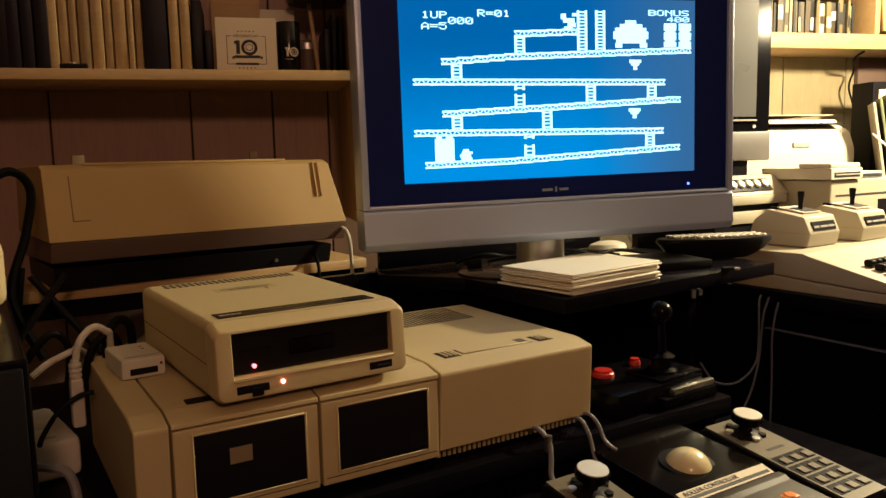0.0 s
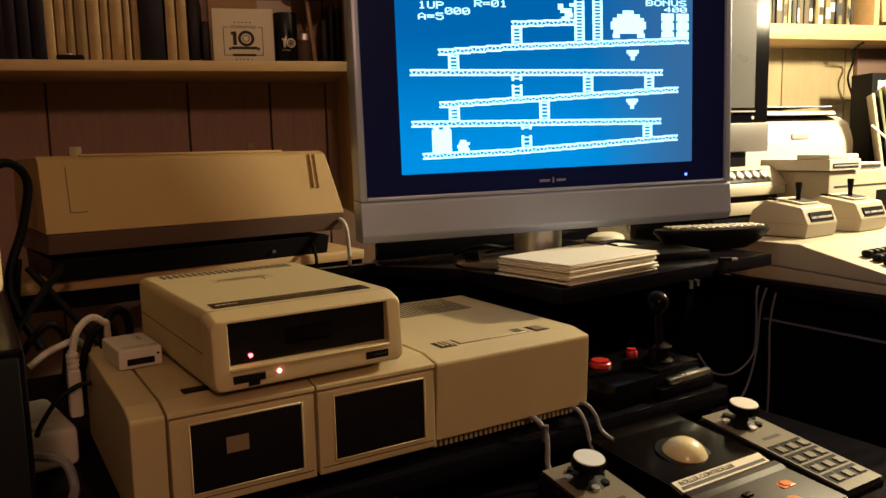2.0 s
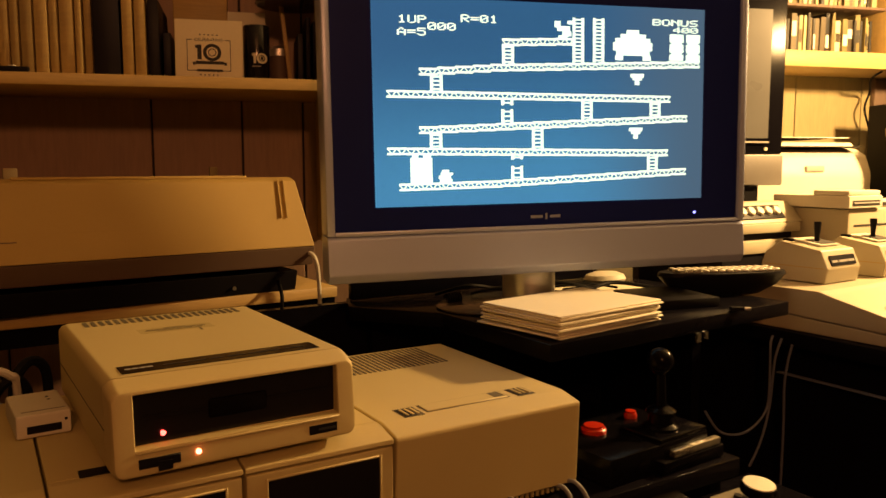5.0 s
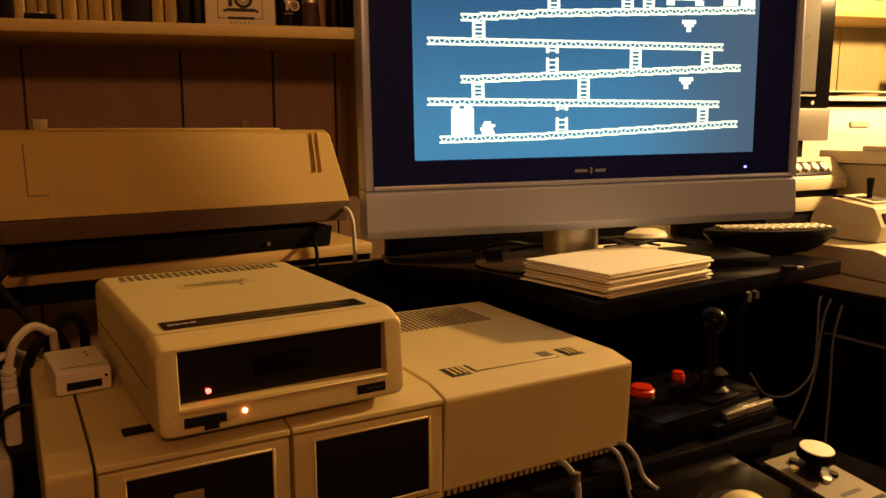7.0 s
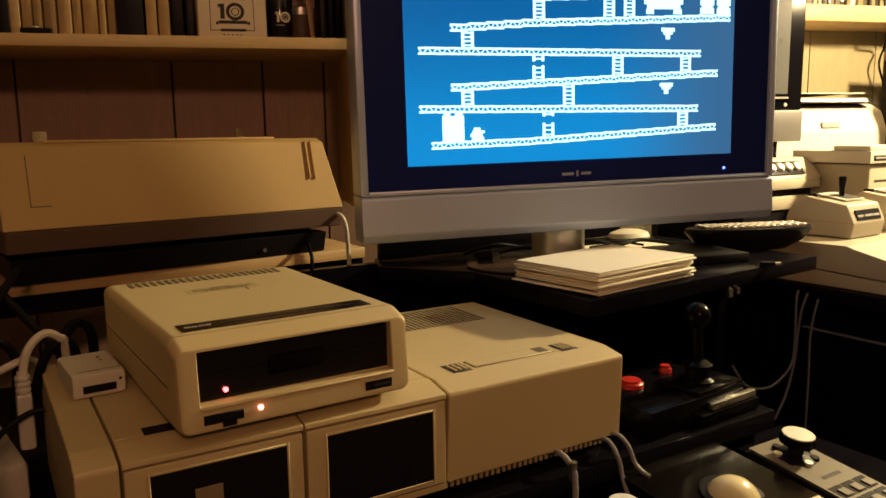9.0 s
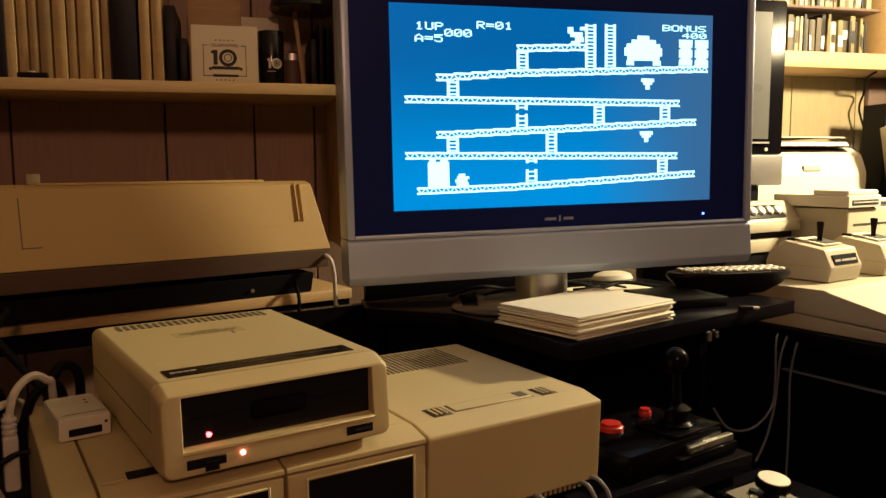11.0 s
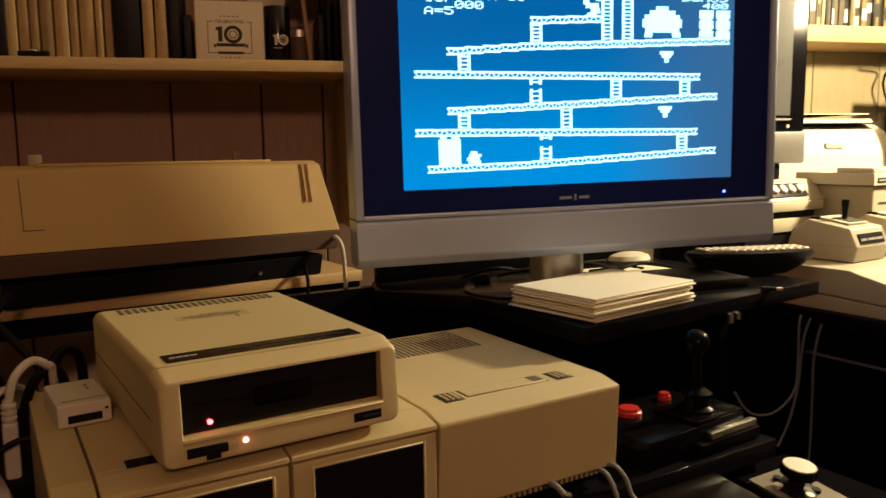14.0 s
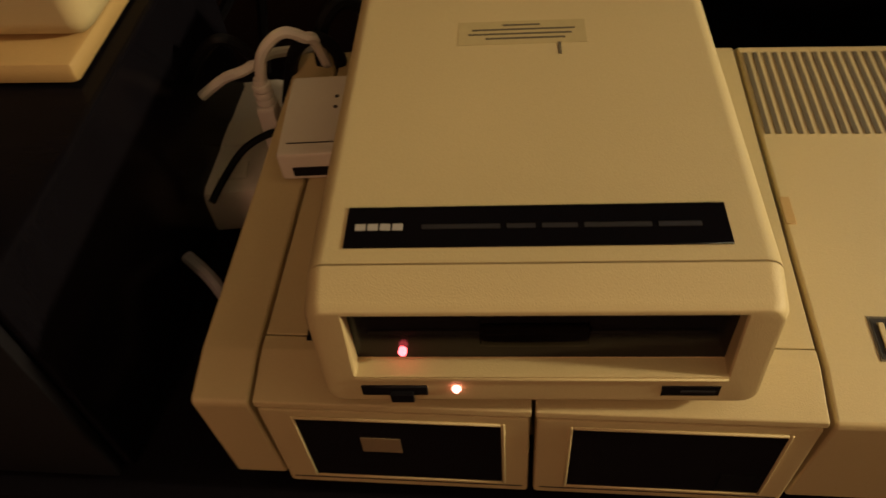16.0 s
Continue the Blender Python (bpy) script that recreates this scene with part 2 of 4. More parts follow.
def tube(points, radius, seg=8, steps=8, bm=None):
    """A round cord along a smooth line through the points."""
    bm = bm or bmesh.new()
    p = [Vector(q) for q in points]
    line = []
    for i in range(len(p) - 1):
        a, b, c, d = p[max(i - 1, 0)], p[i], p[i + 1], p[min(i + 2, len(p) - 1)]
        for k in range(steps):
            t = k / steps
            line.append(0.5 * (2 * b + (c - a) * t + (2 * a - 5 * b + 4 * c - d) * t * t + (3 * b - a - 3 * c + d) * t ** 3))
    line.append(p[-1])
    rings, side = [], None
    for i, q in enumerate(line):
        way = (line[min(i + 1, len(line) - 1)] - line[max(i - 1, 0)]).normalized()
        if side is None:
            side = way.orthogonal().normalized()
        side = (side - way * side.dot(way)).normalized()
        up = way.cross(side)
        rings.append([bm.verts.new(q + radius * (math.cos(2 * math.pi * k / seg) * side + math.sin(2 * math.pi * k / seg) * up)) for k in range(seg)])
    for r, s in zip(rings, rings[1:]):
        for k in range(seg):
            f = bm.faces.new((r[k], r[(k + 1) % seg], s[(k + 1) % seg], s[k]))
            f.smooth = True
    bm.faces.new(list(reversed(rings[0])))
    bm.faces.new(rings[-1])
    return bm


def loft(sections, n=5, cap=True):
    """A skin over rounded rectangles (x0, x1, z0, z1, radius, y), one after the other."""
    bm = bmesh.new()
    rings = []
    for x0, x1, z0, z1, r, y in sections:
        ring = []
        for cx, cz, a0 in ((x1 - r, z1 - r, 0), (x0 + r, z1 - r, 90), (x0 + r, z0 + r, 180), (x1 - r, z0 + r, 270)):
            for k in range(n):
                a = radians(a0 + 90 * k / (n - 1))
                ring.append(bm.verts.new((cx + r * math.cos(a), y, cz + r * math.sin(a))))
        rings.append(ring)
    m = len(rings[0])
    for p, q in zip(rings, rings[1:]):
        for k in range(m):
            bm.faces.new((p[k], p[(k + 1) % m], q[(k + 1) % m], q[k]))
    if cap:
        bm.faces.new(rings[0])
        bm.faces.new(list(reversed(rings[-1])))
    bmesh.ops.recalc_face_normals(bm, faces=bm.faces[:])
    return bm


def mesh_of(name, bm, material, smooth=True, sharp=38):
    me = bpy.data.meshes.new(name)
    bm.to_mesh(me)
    bm.free()
    me.materials.append(material)
    if smooth:
        me.shade_smooth()
        me.set_sharp_from_angle(angle=radians(sharp))
    return me


EVEN = ("end_cap", "right_body", "top_strip", "drive_door", "case", "front_bezel", "speaker_bar", "upper_shell", "lower_shell", "shell", "body", "base")


def part(name, bm, material, parent, label="", sharp=38):
    ob = new(name, mesh_of(name, bm, material, sharp=sharp))
    ob.parent = parent
    if name in EVEN:
        even = ob.modifiers.new("even_shading", "WEIGHTED_NORMAL")
        even.keep_sharp = True
    return tagged(ob, label)


def thing(name, label, category, at=None, group="", kind=""):
    ob = new(name)
    ob.empty_display_size = 0.02
    if at is not None:
        ob.matrix_world = at
    return tagged(ob, label, category, group, kind)


def solid(name, bm, material, label, category, at=None, group="", kind=""):
    ob = new(name, mesh_of(name, bm, material))
    if at is not None:
        ob.matrix_world = at
    return tagged(ob, label, category, group, kind)


def letters(name, text, size, material, parent, at, label="", bold=0.0):
    cu = bpy.data.curves.new(name, "FONT")
    cu.body, cu.size, cu.extrude, cu.offset = text, size, 0.0002, bold
    cu.align_x = "CENTER"
    ob = new(name, cu)
    ob.data.materials.append(material)
    ob.parent = parent
    ob.matrix_local = at
    return tagged(ob, label)


# ---- the room ----
W = pose(0.617, 1.295, 0, 0, 0, -17)          # along the panelled wall; y runs into it
solid("floor", boxm(-3.0, 4.5, -3.2, 4.0, -0.05, 0.0), CARPET, "dark carpeted floor under the desks", "floor", kind="structure")
solid("ceiling", boxm(-3.0, 4.5, -3.2, 4.0, 2.4, 2.45), PLASTER, "plain plaster ceiling", "ceiling", kind="structure")


def panelled_wall(name, u0, u1, v, grooves, material, label, parent_pose):
    wall = thing(name, label, "wall", parent_pose, kind="structure")
    part("backing", boxm(u0, u1, v + 0.006, v + 0.06, 0, 2.4), SLOT, wall)
    edges = [u0] + [g for g in grooves if u0 < g < u1] + [u1]
    for a, b in zip(edges, edges[1:]):
        part("panel", boxm(a + 0.0017, b - 0.0017, v, v + 0.0055, 0, 2.4, 0.0012, 1), material, wall)
    return wall


panelled_wall("wall_north", -2.6, 0.42, 0.22, [-2.2, -1.95, -1.6, -1.3, -1.06, -0.9, -0.7, -0.541, -0.288, -0.131, -0.02, 0.15, 0.3], PANEL, "dark wood-panelled wall behind the bookcase", W)
panelled_wall("wall_north_2", 0.42, 3.6, 0.95, [0.5, 0.8, 1.05, 1.3, 1.5, 1.64, 1.9, 2.1, 2.4, 2.7, 3.0, 3.3], PANELR, "pale wood-panelled wall lit by a lamp", W)
solid("wall_return", boxm(0.421, 0.46, 0.281, 0.95, 0, 2.4), PANEL, "short wood-panelled return wall", "wall", W, kind="structure")
# Out-of-view walls that close the room, kept dark to limit bounce.
solid("wall_south", boxm(-3.0, 4.5, -3.2, -3.1, 0, 2.4), DARKWALL, "unseen wood-panelled wall across the room, darkened against bounce", "wall", kind="structure")
solid("wall_west", boxm(-3.0, -2.9, -3.1, 4.0, 0, 2.4), DARKWALL, "unseen wood-panelled side wall, darkened against bounce", "wall", kind="structure")
solid("wall_east", boxm(4.4, 4.5, -3.1, 4.0, 0, 2.4), DARKWALL, "unseen wood-panelled side wall, darkened against bounce", "wall", kind="structure")

# ---- bookcase on the panelled wall ----
case = thing("bookcase", "pine bookcase with a plain upper shelf, set against panelling", "bookcase", W)
part("side_panel", boxm(0.003, 0.024, 0.0, 0.218, 0.935, 2.1, 0.002), PINE, case)
part("side_panel", boxm(-1.62, -1.60, 0.0, 0.218, 0.0, 2.1, 0.002), PINE, case)
part("shelf", boxm(-1.599, 0.002, 0.0, 0.218, 1.189, 1.207, 0.002), PINE, case)
part("shelf", boxm(-1.599, 0.002, 0.0, 0.218, 1.62, 1.64, 0.002), PINE, case)

# ---- desks ----
desk = thing("desk", "black laminate computer desk with a raised screen shelf", "desk")
part("desktop", boxm(-0.75, 0.94, 0.735, 1.40, 0.676, 0.700, 0.002), BLACKW, desk)
part("raised_shelf", slab([(0.708, 0.832), (1.228, 0.873), (1.205, 1.26), (0.64, 1.275), (0.61, 1.20), (0.705, 1.075)], 0.832, 0.854, 0.002), BLACKW, desk)
# Added black strips hide the lit wall and keep this gap dark.
part("added_back_ledge", boxm(0.636, 1.16, 1.243, 1.258, 0.8545, 0.888, 0.002), BLACKW, desk)
part("added_rear_panel", boxm(0.25, 0.700, 1.2425, 1.2575, 0.7005, 0.8515), BLACKW, desk)
part("support_panel", boxm(1.155, 1.175, 1.0, 1.25, 0.0, 0.8315), BLACKW, desk)
part("back_panel", boxm(0.66, 1.154, 1.22, 1.24, 0.0, 0.8315), BLACKW, desk)
part("side_panel", boxm(0.915, 0.935, 0.76, 1.21, 0.0, 0.6755), BLACKW, desk)
part("side_panel", boxm(-0.70, -0.68, 0.76, 1.38, 0.0, 0.6755), BLACKW, desk)
part("keyboard_tray", boxm(0.10, 1.02, 0.40, 0.78, 0.632, 0.648, 0.002), BLACKW, desk)
part("tray_runner", boxm(0.10, 0.114, 0.5, 0.9, 0.6485, 0.6755), BLACKP, desk)

desk2 = thing("side_desk", "black laminate side desk holding a computer and printers", "desk")
part("desktop", slab([(1.29, 0.60), (2.9, 0.60), (2.9, 1.62), (1.5, 1.95), (1.29, 1.30)], 0.765, 0.790, 0.002), BLACKW, desk2)
part("front_panel", boxm(1.33, 2.85, 0.95, 0.97, 0.0, 0.7645), BLACKW, desk2)
part("rail", boxm(1.299, 1.309, 0.61, 0.94, 0.7125, 0.7145), HANGC, desk2)
part("side_panel", boxm(1.31, 1.329, 0.62, 1.29, 0.0, 0.7645), BLACKW, desk2)
part("side_panel", boxm(2.86, 2.88, 0.62, 1.6, 0.0, 0.7645), BLACKW, desk2)

# ---- memory console ----
console = thing("memory_console", "aged beige home-computer console with two cassette drives, on a black desk", "computer")
XR = 0.681
FRONT = [(0.775, 0.704), (0.775, 0.717), (0.7505, 0.7205), (0.7468, 0.8090), (0.7482, 0.8122), (0.777, 0.818)]
BACK = [(1.045, 0.818), (1.055, 0.808), (1.055, 0.704)]
part("end_cap", prism(FRONT + BACK, 0.130, 0.1615, 0.0035, 3), BEIGE, console, sharp=9)
part("body", prism([(0.79, 0.704), (0.79, 0.806), (0.7865, 0.8075), (0.7865, 0.818)] + BACK, 0.1635, 0.452, 0.0015), BEIGE, console)
part("right_body", prism(FRONT + BACK, 0.4545, XR, 0.003, 3), BEIGE, console, sharp=9)
for x0, x1 in ((0.1635, 0.3085), (0.3105, 0.452)):
    part("top_strip", prism([(0.786, 0.8072), (0.7475, 0.8072), (0.7480, 0.8118), (0.777, 0.818), (0.786, 0.818)], x0, x1, 0.0008), BEIGE, console, sharp=9)
    door = part("drive_door", boxm(x0 + 0.0005, x1 - 0.0005, 0.7475, 0.789, 0.716, 0.8054, 0.0022), BEIGE, console)
    wx0, wx1 = x0 + 0.0195, x1 - 0.0155
    bm = bmesh.new()
    for q in ((wx0 - 0.0022, wx0, 0.7278, 0.7996), (wx1, wx1 + 0.0022, 0.7278, 0.7996), (wx0, wx1, 0.7278, 0.730), (wx0, wx1, 0.7974, 0.7996)):
        box(bm, q[0], q[1], 0.7462, 0.7478, q[2], q[3], 0.0007, 1)
    part("window_frame", bm, BEIGE, door)
    pane = part("window", boxm(wx0, wx1, 0.7468, 0.7478, 0.730, 0.7974), SMOKED, door)
    part("door_groove", boxm(x0 + 0.004, x1 - 0.004, 0.7471, 0.7478, 0.7236, 0.7244), SLOT, door)
    if x0 < 0.2:
        tape = part("tape_label", boxm(wx0 + 0.033, wx0 + 0.055, 0.7463, 0.7467, 0.763, 0.779), TAPE, door, "pale paper label behind the window")
    else:
        part("latch_mark", boxm(wx1 - 0.024, wx1 - 0.002, 0.7464, 0.7467, 0.734, 0.752), BLACKP, door)
part("base", boxm(0.14, XR - 0.006, 0.78, 1.05, 0.700, 0.7035), BLACKP, console)
# Dark strip standing in for the shade behind the grille slats.
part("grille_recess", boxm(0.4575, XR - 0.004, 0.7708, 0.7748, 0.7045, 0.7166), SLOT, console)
for i in range(30):
    x = 0.462 + i * 0.0071
    part("grille_slat", boxm(x, x + 0.0036, 0.7690, 0.7706, 0.705, 0.7166), BEIGE, console)
# Flat darker strips; the shade inside the vents is only their colour.
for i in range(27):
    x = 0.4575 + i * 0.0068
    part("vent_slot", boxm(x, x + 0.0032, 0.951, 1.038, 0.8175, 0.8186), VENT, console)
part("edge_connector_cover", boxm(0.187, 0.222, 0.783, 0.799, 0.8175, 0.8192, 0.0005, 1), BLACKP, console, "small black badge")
# Recesses are flat patches with their inner shade painted in.
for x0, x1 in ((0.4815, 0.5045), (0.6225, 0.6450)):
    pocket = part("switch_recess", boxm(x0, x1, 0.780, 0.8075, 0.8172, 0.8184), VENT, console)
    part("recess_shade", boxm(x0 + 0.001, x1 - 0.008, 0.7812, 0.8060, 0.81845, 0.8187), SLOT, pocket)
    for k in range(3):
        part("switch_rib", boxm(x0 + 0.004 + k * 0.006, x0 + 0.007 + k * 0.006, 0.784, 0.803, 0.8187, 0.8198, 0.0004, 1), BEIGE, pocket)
# Groove and gap lie flat too, drawn by shade colour alone.
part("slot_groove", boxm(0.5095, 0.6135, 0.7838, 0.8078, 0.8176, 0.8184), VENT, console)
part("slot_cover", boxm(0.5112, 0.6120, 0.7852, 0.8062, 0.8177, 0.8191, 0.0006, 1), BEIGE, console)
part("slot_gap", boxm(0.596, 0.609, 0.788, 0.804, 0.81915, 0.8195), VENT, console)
part("catch", boxm(0.4545, 0.4605, 0.872, 0.894, 0.8178, 0.8188, 0.0004, 1), BEIGE2, console, "small worn plastic catch")

# ---- floppy drive on the console ----
D = pose(0.206, 0.7495, 0.8225, 0, 0, 2)
drive = thing("floppy_drive", "aged beige floppy disk drive standing on the console", "disk drive", D)
part("case", loft([(0.0, 0.2105, 0.0, 0.0765, 0.0085, 0.0212), (0.0, 0.2105, 0.0, 0.0765, 0.0085, 0.281), (0.0015, 0.209, 0.0015, 0.0750, 0.008, 0.286), (0.005, 0.2055, 0.005, 0.0715, 0.006, 0.288)]), BEIGE, drive)
bm = loft([(0.0, 0.2105, 0.0, 0.0762, 0.0085, 0.0203), (0.0, 0.2105, 0.0, 0.0758, 0.0085, 0.0185), (0.0004, 0.2101, 0.0004, 0.0712, 0.0085, 0.0040), (0.0024, 0.2081, 0.0024, 0.0694, 0.0075, 0.0006), (0.0048, 0.2057, 0.0048, 0.0686, 0.006, 0.0), (0.0172, 0.1928, 0.0222, 0.0668, 0.001, 0.0), (0.018, 0.192, 0.0228, 0.0662, 0.001, 0.0009), (0.018, 0.192, 0.0228, 0.0662, 0.001, 0.0085)])
for v in bm.verts:
    v.co.y -= 0.0062 * max(0.0, 1 - v.co.y / 0.0203) * (1 - v.co.z / 0.0765)
part("front_bezel", bm, BEIGE, drive)
part("window_lip", boxm(0.0175, 0.1925, -0.0056, -0.0040, 0.0192, 0.0216, 0.0007, 1), BEIGE, drive)
win = part("drive_face", boxm(0.018, 0.192, 0.006, 0.0088, 0.0226, 0.0664), SMOKED, drive, "smoked black drive face with a disk slot")
part("disk_slot", boxm(0.026, 0.184, 0.0050, 0.0059, 0.0440, 0.0468), BLACKP, win)
part("latch", boxm(0.078, 0.128, 0.0025, 0.0059, 0.0365, 0.0525, 0.002), SMOKEBROWN, win)
part("activity_light", lathe([(0.0, -0.001), (0.0018, -0.001), (0.0022, 0.0015), (0.0012, 0.0028), (0.0, 0.003)], seg=16), LED_RED, win, "glowing red activity light").matrix_local = pose(0.041, 0.0050, 0.031, 90)
part("power_light", lathe([(0.0, -0.001), (0.0019, -0.001), (0.0023, 0.0015), (0.0012, 0.0028), (0.0, 0.003)], seg=16), LED_ORANGE, drive, "glowing orange power light").matrix_local = pose(0.066, -0.0048, 0.0135, 90)
sw = part("power_switch", boxm(0.0195, 0.052, -0.0062, -0.003, 0.0075, 0.0155, 0.0006, 1), BLACKP, drive)
part("rocker", prism([(-0.0085, 0.005), (-0.0061, 0.0035), (-0.0061, 0.012), (-0.0090, 0.0125)], 0.034, 0.045), BLACKP, sw)
part("name_plate", boxm(0.163, 0.190, -0.0056, -0.003, 0.0075, 0.0155), BLACKP, drive)
part("name_bar", boxm(0.172, 0.188, -0.0060, -0.0057, 0.0104, 0.0124), DIM, drive)
strip = part("label_strip", boxm(0.0165, 0.190, 0.0298, 0.0552, 0.0764, 0.0772, 0.0003, 1), BLACKJ, drive, "black label strip with grey print")
for k in range(4):
    part("name_bar", boxm(0.021 + k * 0.0058, 0.0258 + k * 0.0058, 0.0400, 0.0440, 0.0773, 0.0775), GREYINK, strip)
for a, b in ((0.052, 0.088), (0.091, 0.104), (0.107, 0.123), (0.126, 0.156), (0.159, 0.178)):
    part("text_bar", boxm(a, b, 0.0405, 0.0432, 0.0773, 0.0775), DIM, strip)
note = part("warning_label", boxm(0.064, 0.138, 0.183, 0.206, 0.0763, 0.0767), NOTE, drive, "small printed warning label")
for k, (a, b) in enumerate(((0.090, 0.112), (0.072, 0.132), (0.070, 0.130), (0.080, 0.126))):
    part("text_bar", boxm(a, b, 0.2010 - k * 0.0044, 0.2026 - k * 0.0044, 0.07675, 0.0769), VENT, note)
# Drive vents: shade-coloured strips laid on the case top.
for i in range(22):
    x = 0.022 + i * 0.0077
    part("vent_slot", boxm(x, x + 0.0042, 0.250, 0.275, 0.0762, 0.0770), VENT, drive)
part("label_tick", boxm(0.1215, 0.1233, 0.1725, 0.184, 0.07648, 0.0768), VENT, drive)
part("case_seam", boxm(-0.0003, 0.0006, 0.0215, 0.279, 0.0350, 0.0358), SLOT, drive)
part("case_seam", boxm(0.2099, 0.2108, 0.0215, 0.279, 0.0350, 0.0358), SLOT, drive)
part("base_rail", boxm(0.02, 0.185, 0.015, 0.26, -0.0043, -0.0002), BLACKP, drive)

# ---- small adapter box on the console ----
A = pose(0.1475, 0.9045, 0.8185, 0, 0, 4)
ad = thing("adapter_box", "small white plastic interface box lying on the console", "adapter", A)
part("shell", boxm(0.0, 0.047, 0.0, 0.080, 0.0, 0.0225, 0.003), WHITEP, ad)
part("port", boxm(0.009, 0.038, -0.0008, 0.002, 0.0045, 0.0115), BLACKP, ad)
part("light_hole", lathe([(0.0014, -0.001), (0.0014, 0.0006), (0.0, 0.0006)], seg=12), BLACKP, ad).matrix_local = pose(0.042, 0.0, 0.014, 90)
part("seam", boxm(0.006, 0.044, 0.010, 0.011, 0.0222, 0.0227), SLOT, ad)
part("screw", lathe([(0.0, 0.0), (0.0016, 0.0), (0.0016, 0.0006), (0, 0.0006)], 0.034, 0.045, 12), SLOT, ad).location.z = 0.0222
part("screw", lathe([(0.0, 0.0), (0.0016, 0.0), (0.0016, 0.0006), (0, 0.0006)], 0.034, 0.056, 12), SLOT, ad).location.z = 0.0222

# ---- printer behind ----
P = pose(0.122, 1.258, 0.0, 0, 0, 5)
pr = thing("daisy_wheel_printer", "tan and brown desktop printer on a black stand", "printer", P)
bm = prism([(-0.030, 0.943), (-0.006, 1.046), (0.010, 1.052), (0.19, 1.049), (0.22, 1.03), (0.235, 0.943)], -0.012, 0.462, 0.0025)
for v in bm.verts:
    if v.co.x > 0.3:
        v.co.x -= 0.20 * (v.co.z - 0.943)
part("upper_shell", bm, BEIGE2, pr)
for q in (((-0.0235, 0.972), (-0.0085, 1.036), (-0.0075, 1.0355), (-0.0225, 0.9715), 0.022, 0.0235), ((-0.0237, 0.9712), (-0.0234, 0.9726), (-0.0224, 0.972), (-0.0227, 0.9706), 0.022, 0.046)):
    part("lid_crease", prism(list(q[:4]), q[4], q[5]), BROWN, pr)
part("lid_crease", prism([(-0.0212, 0.9815), (-0.0209, 0.9827), (-0.0199, 0.9822), (-0.0202, 0.981)], 0.05, 0.40), BEIGE2, pr)
part("lower_shell", prism([(-0.030, 0.9425), (-0.020, 0.913), (0.22, 0.905), (0.233, 0.9425)], -0.010, 0.462, 0.002), BROWN, pr)
part("base", prism([(-0.012, 0.9045), (-0.002, 0.872), (0.20, 0.872), (0.21, 0.9045)], -0.005, 0.44, 0.002), BLACKP, pr)
part("paper_guide", boxm(0.046, 0.064, 0.075, 0.080, 1.045, 1.066, 0.001), TAPE, pr)
part("paper_guide", boxm(0.333, 0.346, 0.075, 0.080, 1.045, 1.068, 0.001), TAPE, pr)
part("rib", prism([(-0.0225, 0.990), (-0.0085, 1.047), (-0.003, 1.047), (-0.0165, 0.990)], 0.4185, 0.4225), BEIGE2, pr)
part("lid_edge", boxm(0.046, 0.365, 0.004, 0.008, 1.0505, 1.0545, 0.0006, 1), BEIGE2, pr)
part("rib", prism([(-0.0225, 0.990), (-0.0085, 1.047), (-0.003, 1.047), (-0.0165, 0.990)], 0.4095, 0.4120), BEIGE2, pr)
part("screw_head", lathe([(0.0030, 0.0), (0.0030, 0.0012), (0.0012, 0.0014), (0.0, 0.0009)], seg=16), STEEL, pr).matrix_local = pose(0.336, -0.0075, 0.884, 90)

# ---- television ----
T = pose(0.533, 1.091, 0.0, 0, 0.0, -15.1) @ Matrix.Translation((0.33, 0, 0.915)) @ pose(0, 0, 0, 0, -0.9, 0) @ Matrix.Translation((-0.33, 0, 0))
tv = thing("television", "silver flat-screen television showing a blue platform game", "television", T)
part("speaker_bar", prism([(0.004, -0.003), (-0.004, 0.009), (0.0, 0.058), (0.004, 0.062), (0.06, 0.062), (0.06, -0.003)], 0.0, 0.660, 0.002), SILVER, tv)
for x0, x1 in ((0.0, 0.011), (0.649, 0.660)):
    part("frame_side", boxm(x0, x1, 0.0, 0.06, 0.0625, 0.452, 0.002), SILVER, tv)
part("frame_top", boxm(0.011, 0.649, 0.0, 0.06, 0.441, 0.452, 0.002), SILVER, tv)
part("frame_sill", boxm(0.011, 0.649, 0.0, 0.06, 0.0625, 0.068, 0.001), SILVER, tv)
part("glass_bezel", boxm(0.011, 0.649, 0.006, 0.06, 0.068, 0.441), TVBEZEL, tv)
part("back_shell", boxm(0.03, 0.63, 0.061, 0.105, 0.02, 0.43, 0.01), BLACKP, tv)
screen = part("picture", boxm(0.068, 0.5845, 0.0050, 0.0058, 0.1005, 0.386), SCREEN, tv, "lit dark blue game picture")
for a, b, z0, z1 in ((0.2985, 0.3170, 0.0782, 0.0824), (0.3215, 0.3245, 0.0762, 0.0850), (0.3290, 0.3450, 0.0782, 0.0824)):
    part("logo_bar", boxm(a, b, 0.0050, 0.0058, z0, z1), SILVERINK, tv)
part("standby_light", boxm(0.5715, 0.5752, 0.0050, 0.0058, 0.0768, 0.0802), LED_BLUE, tv)


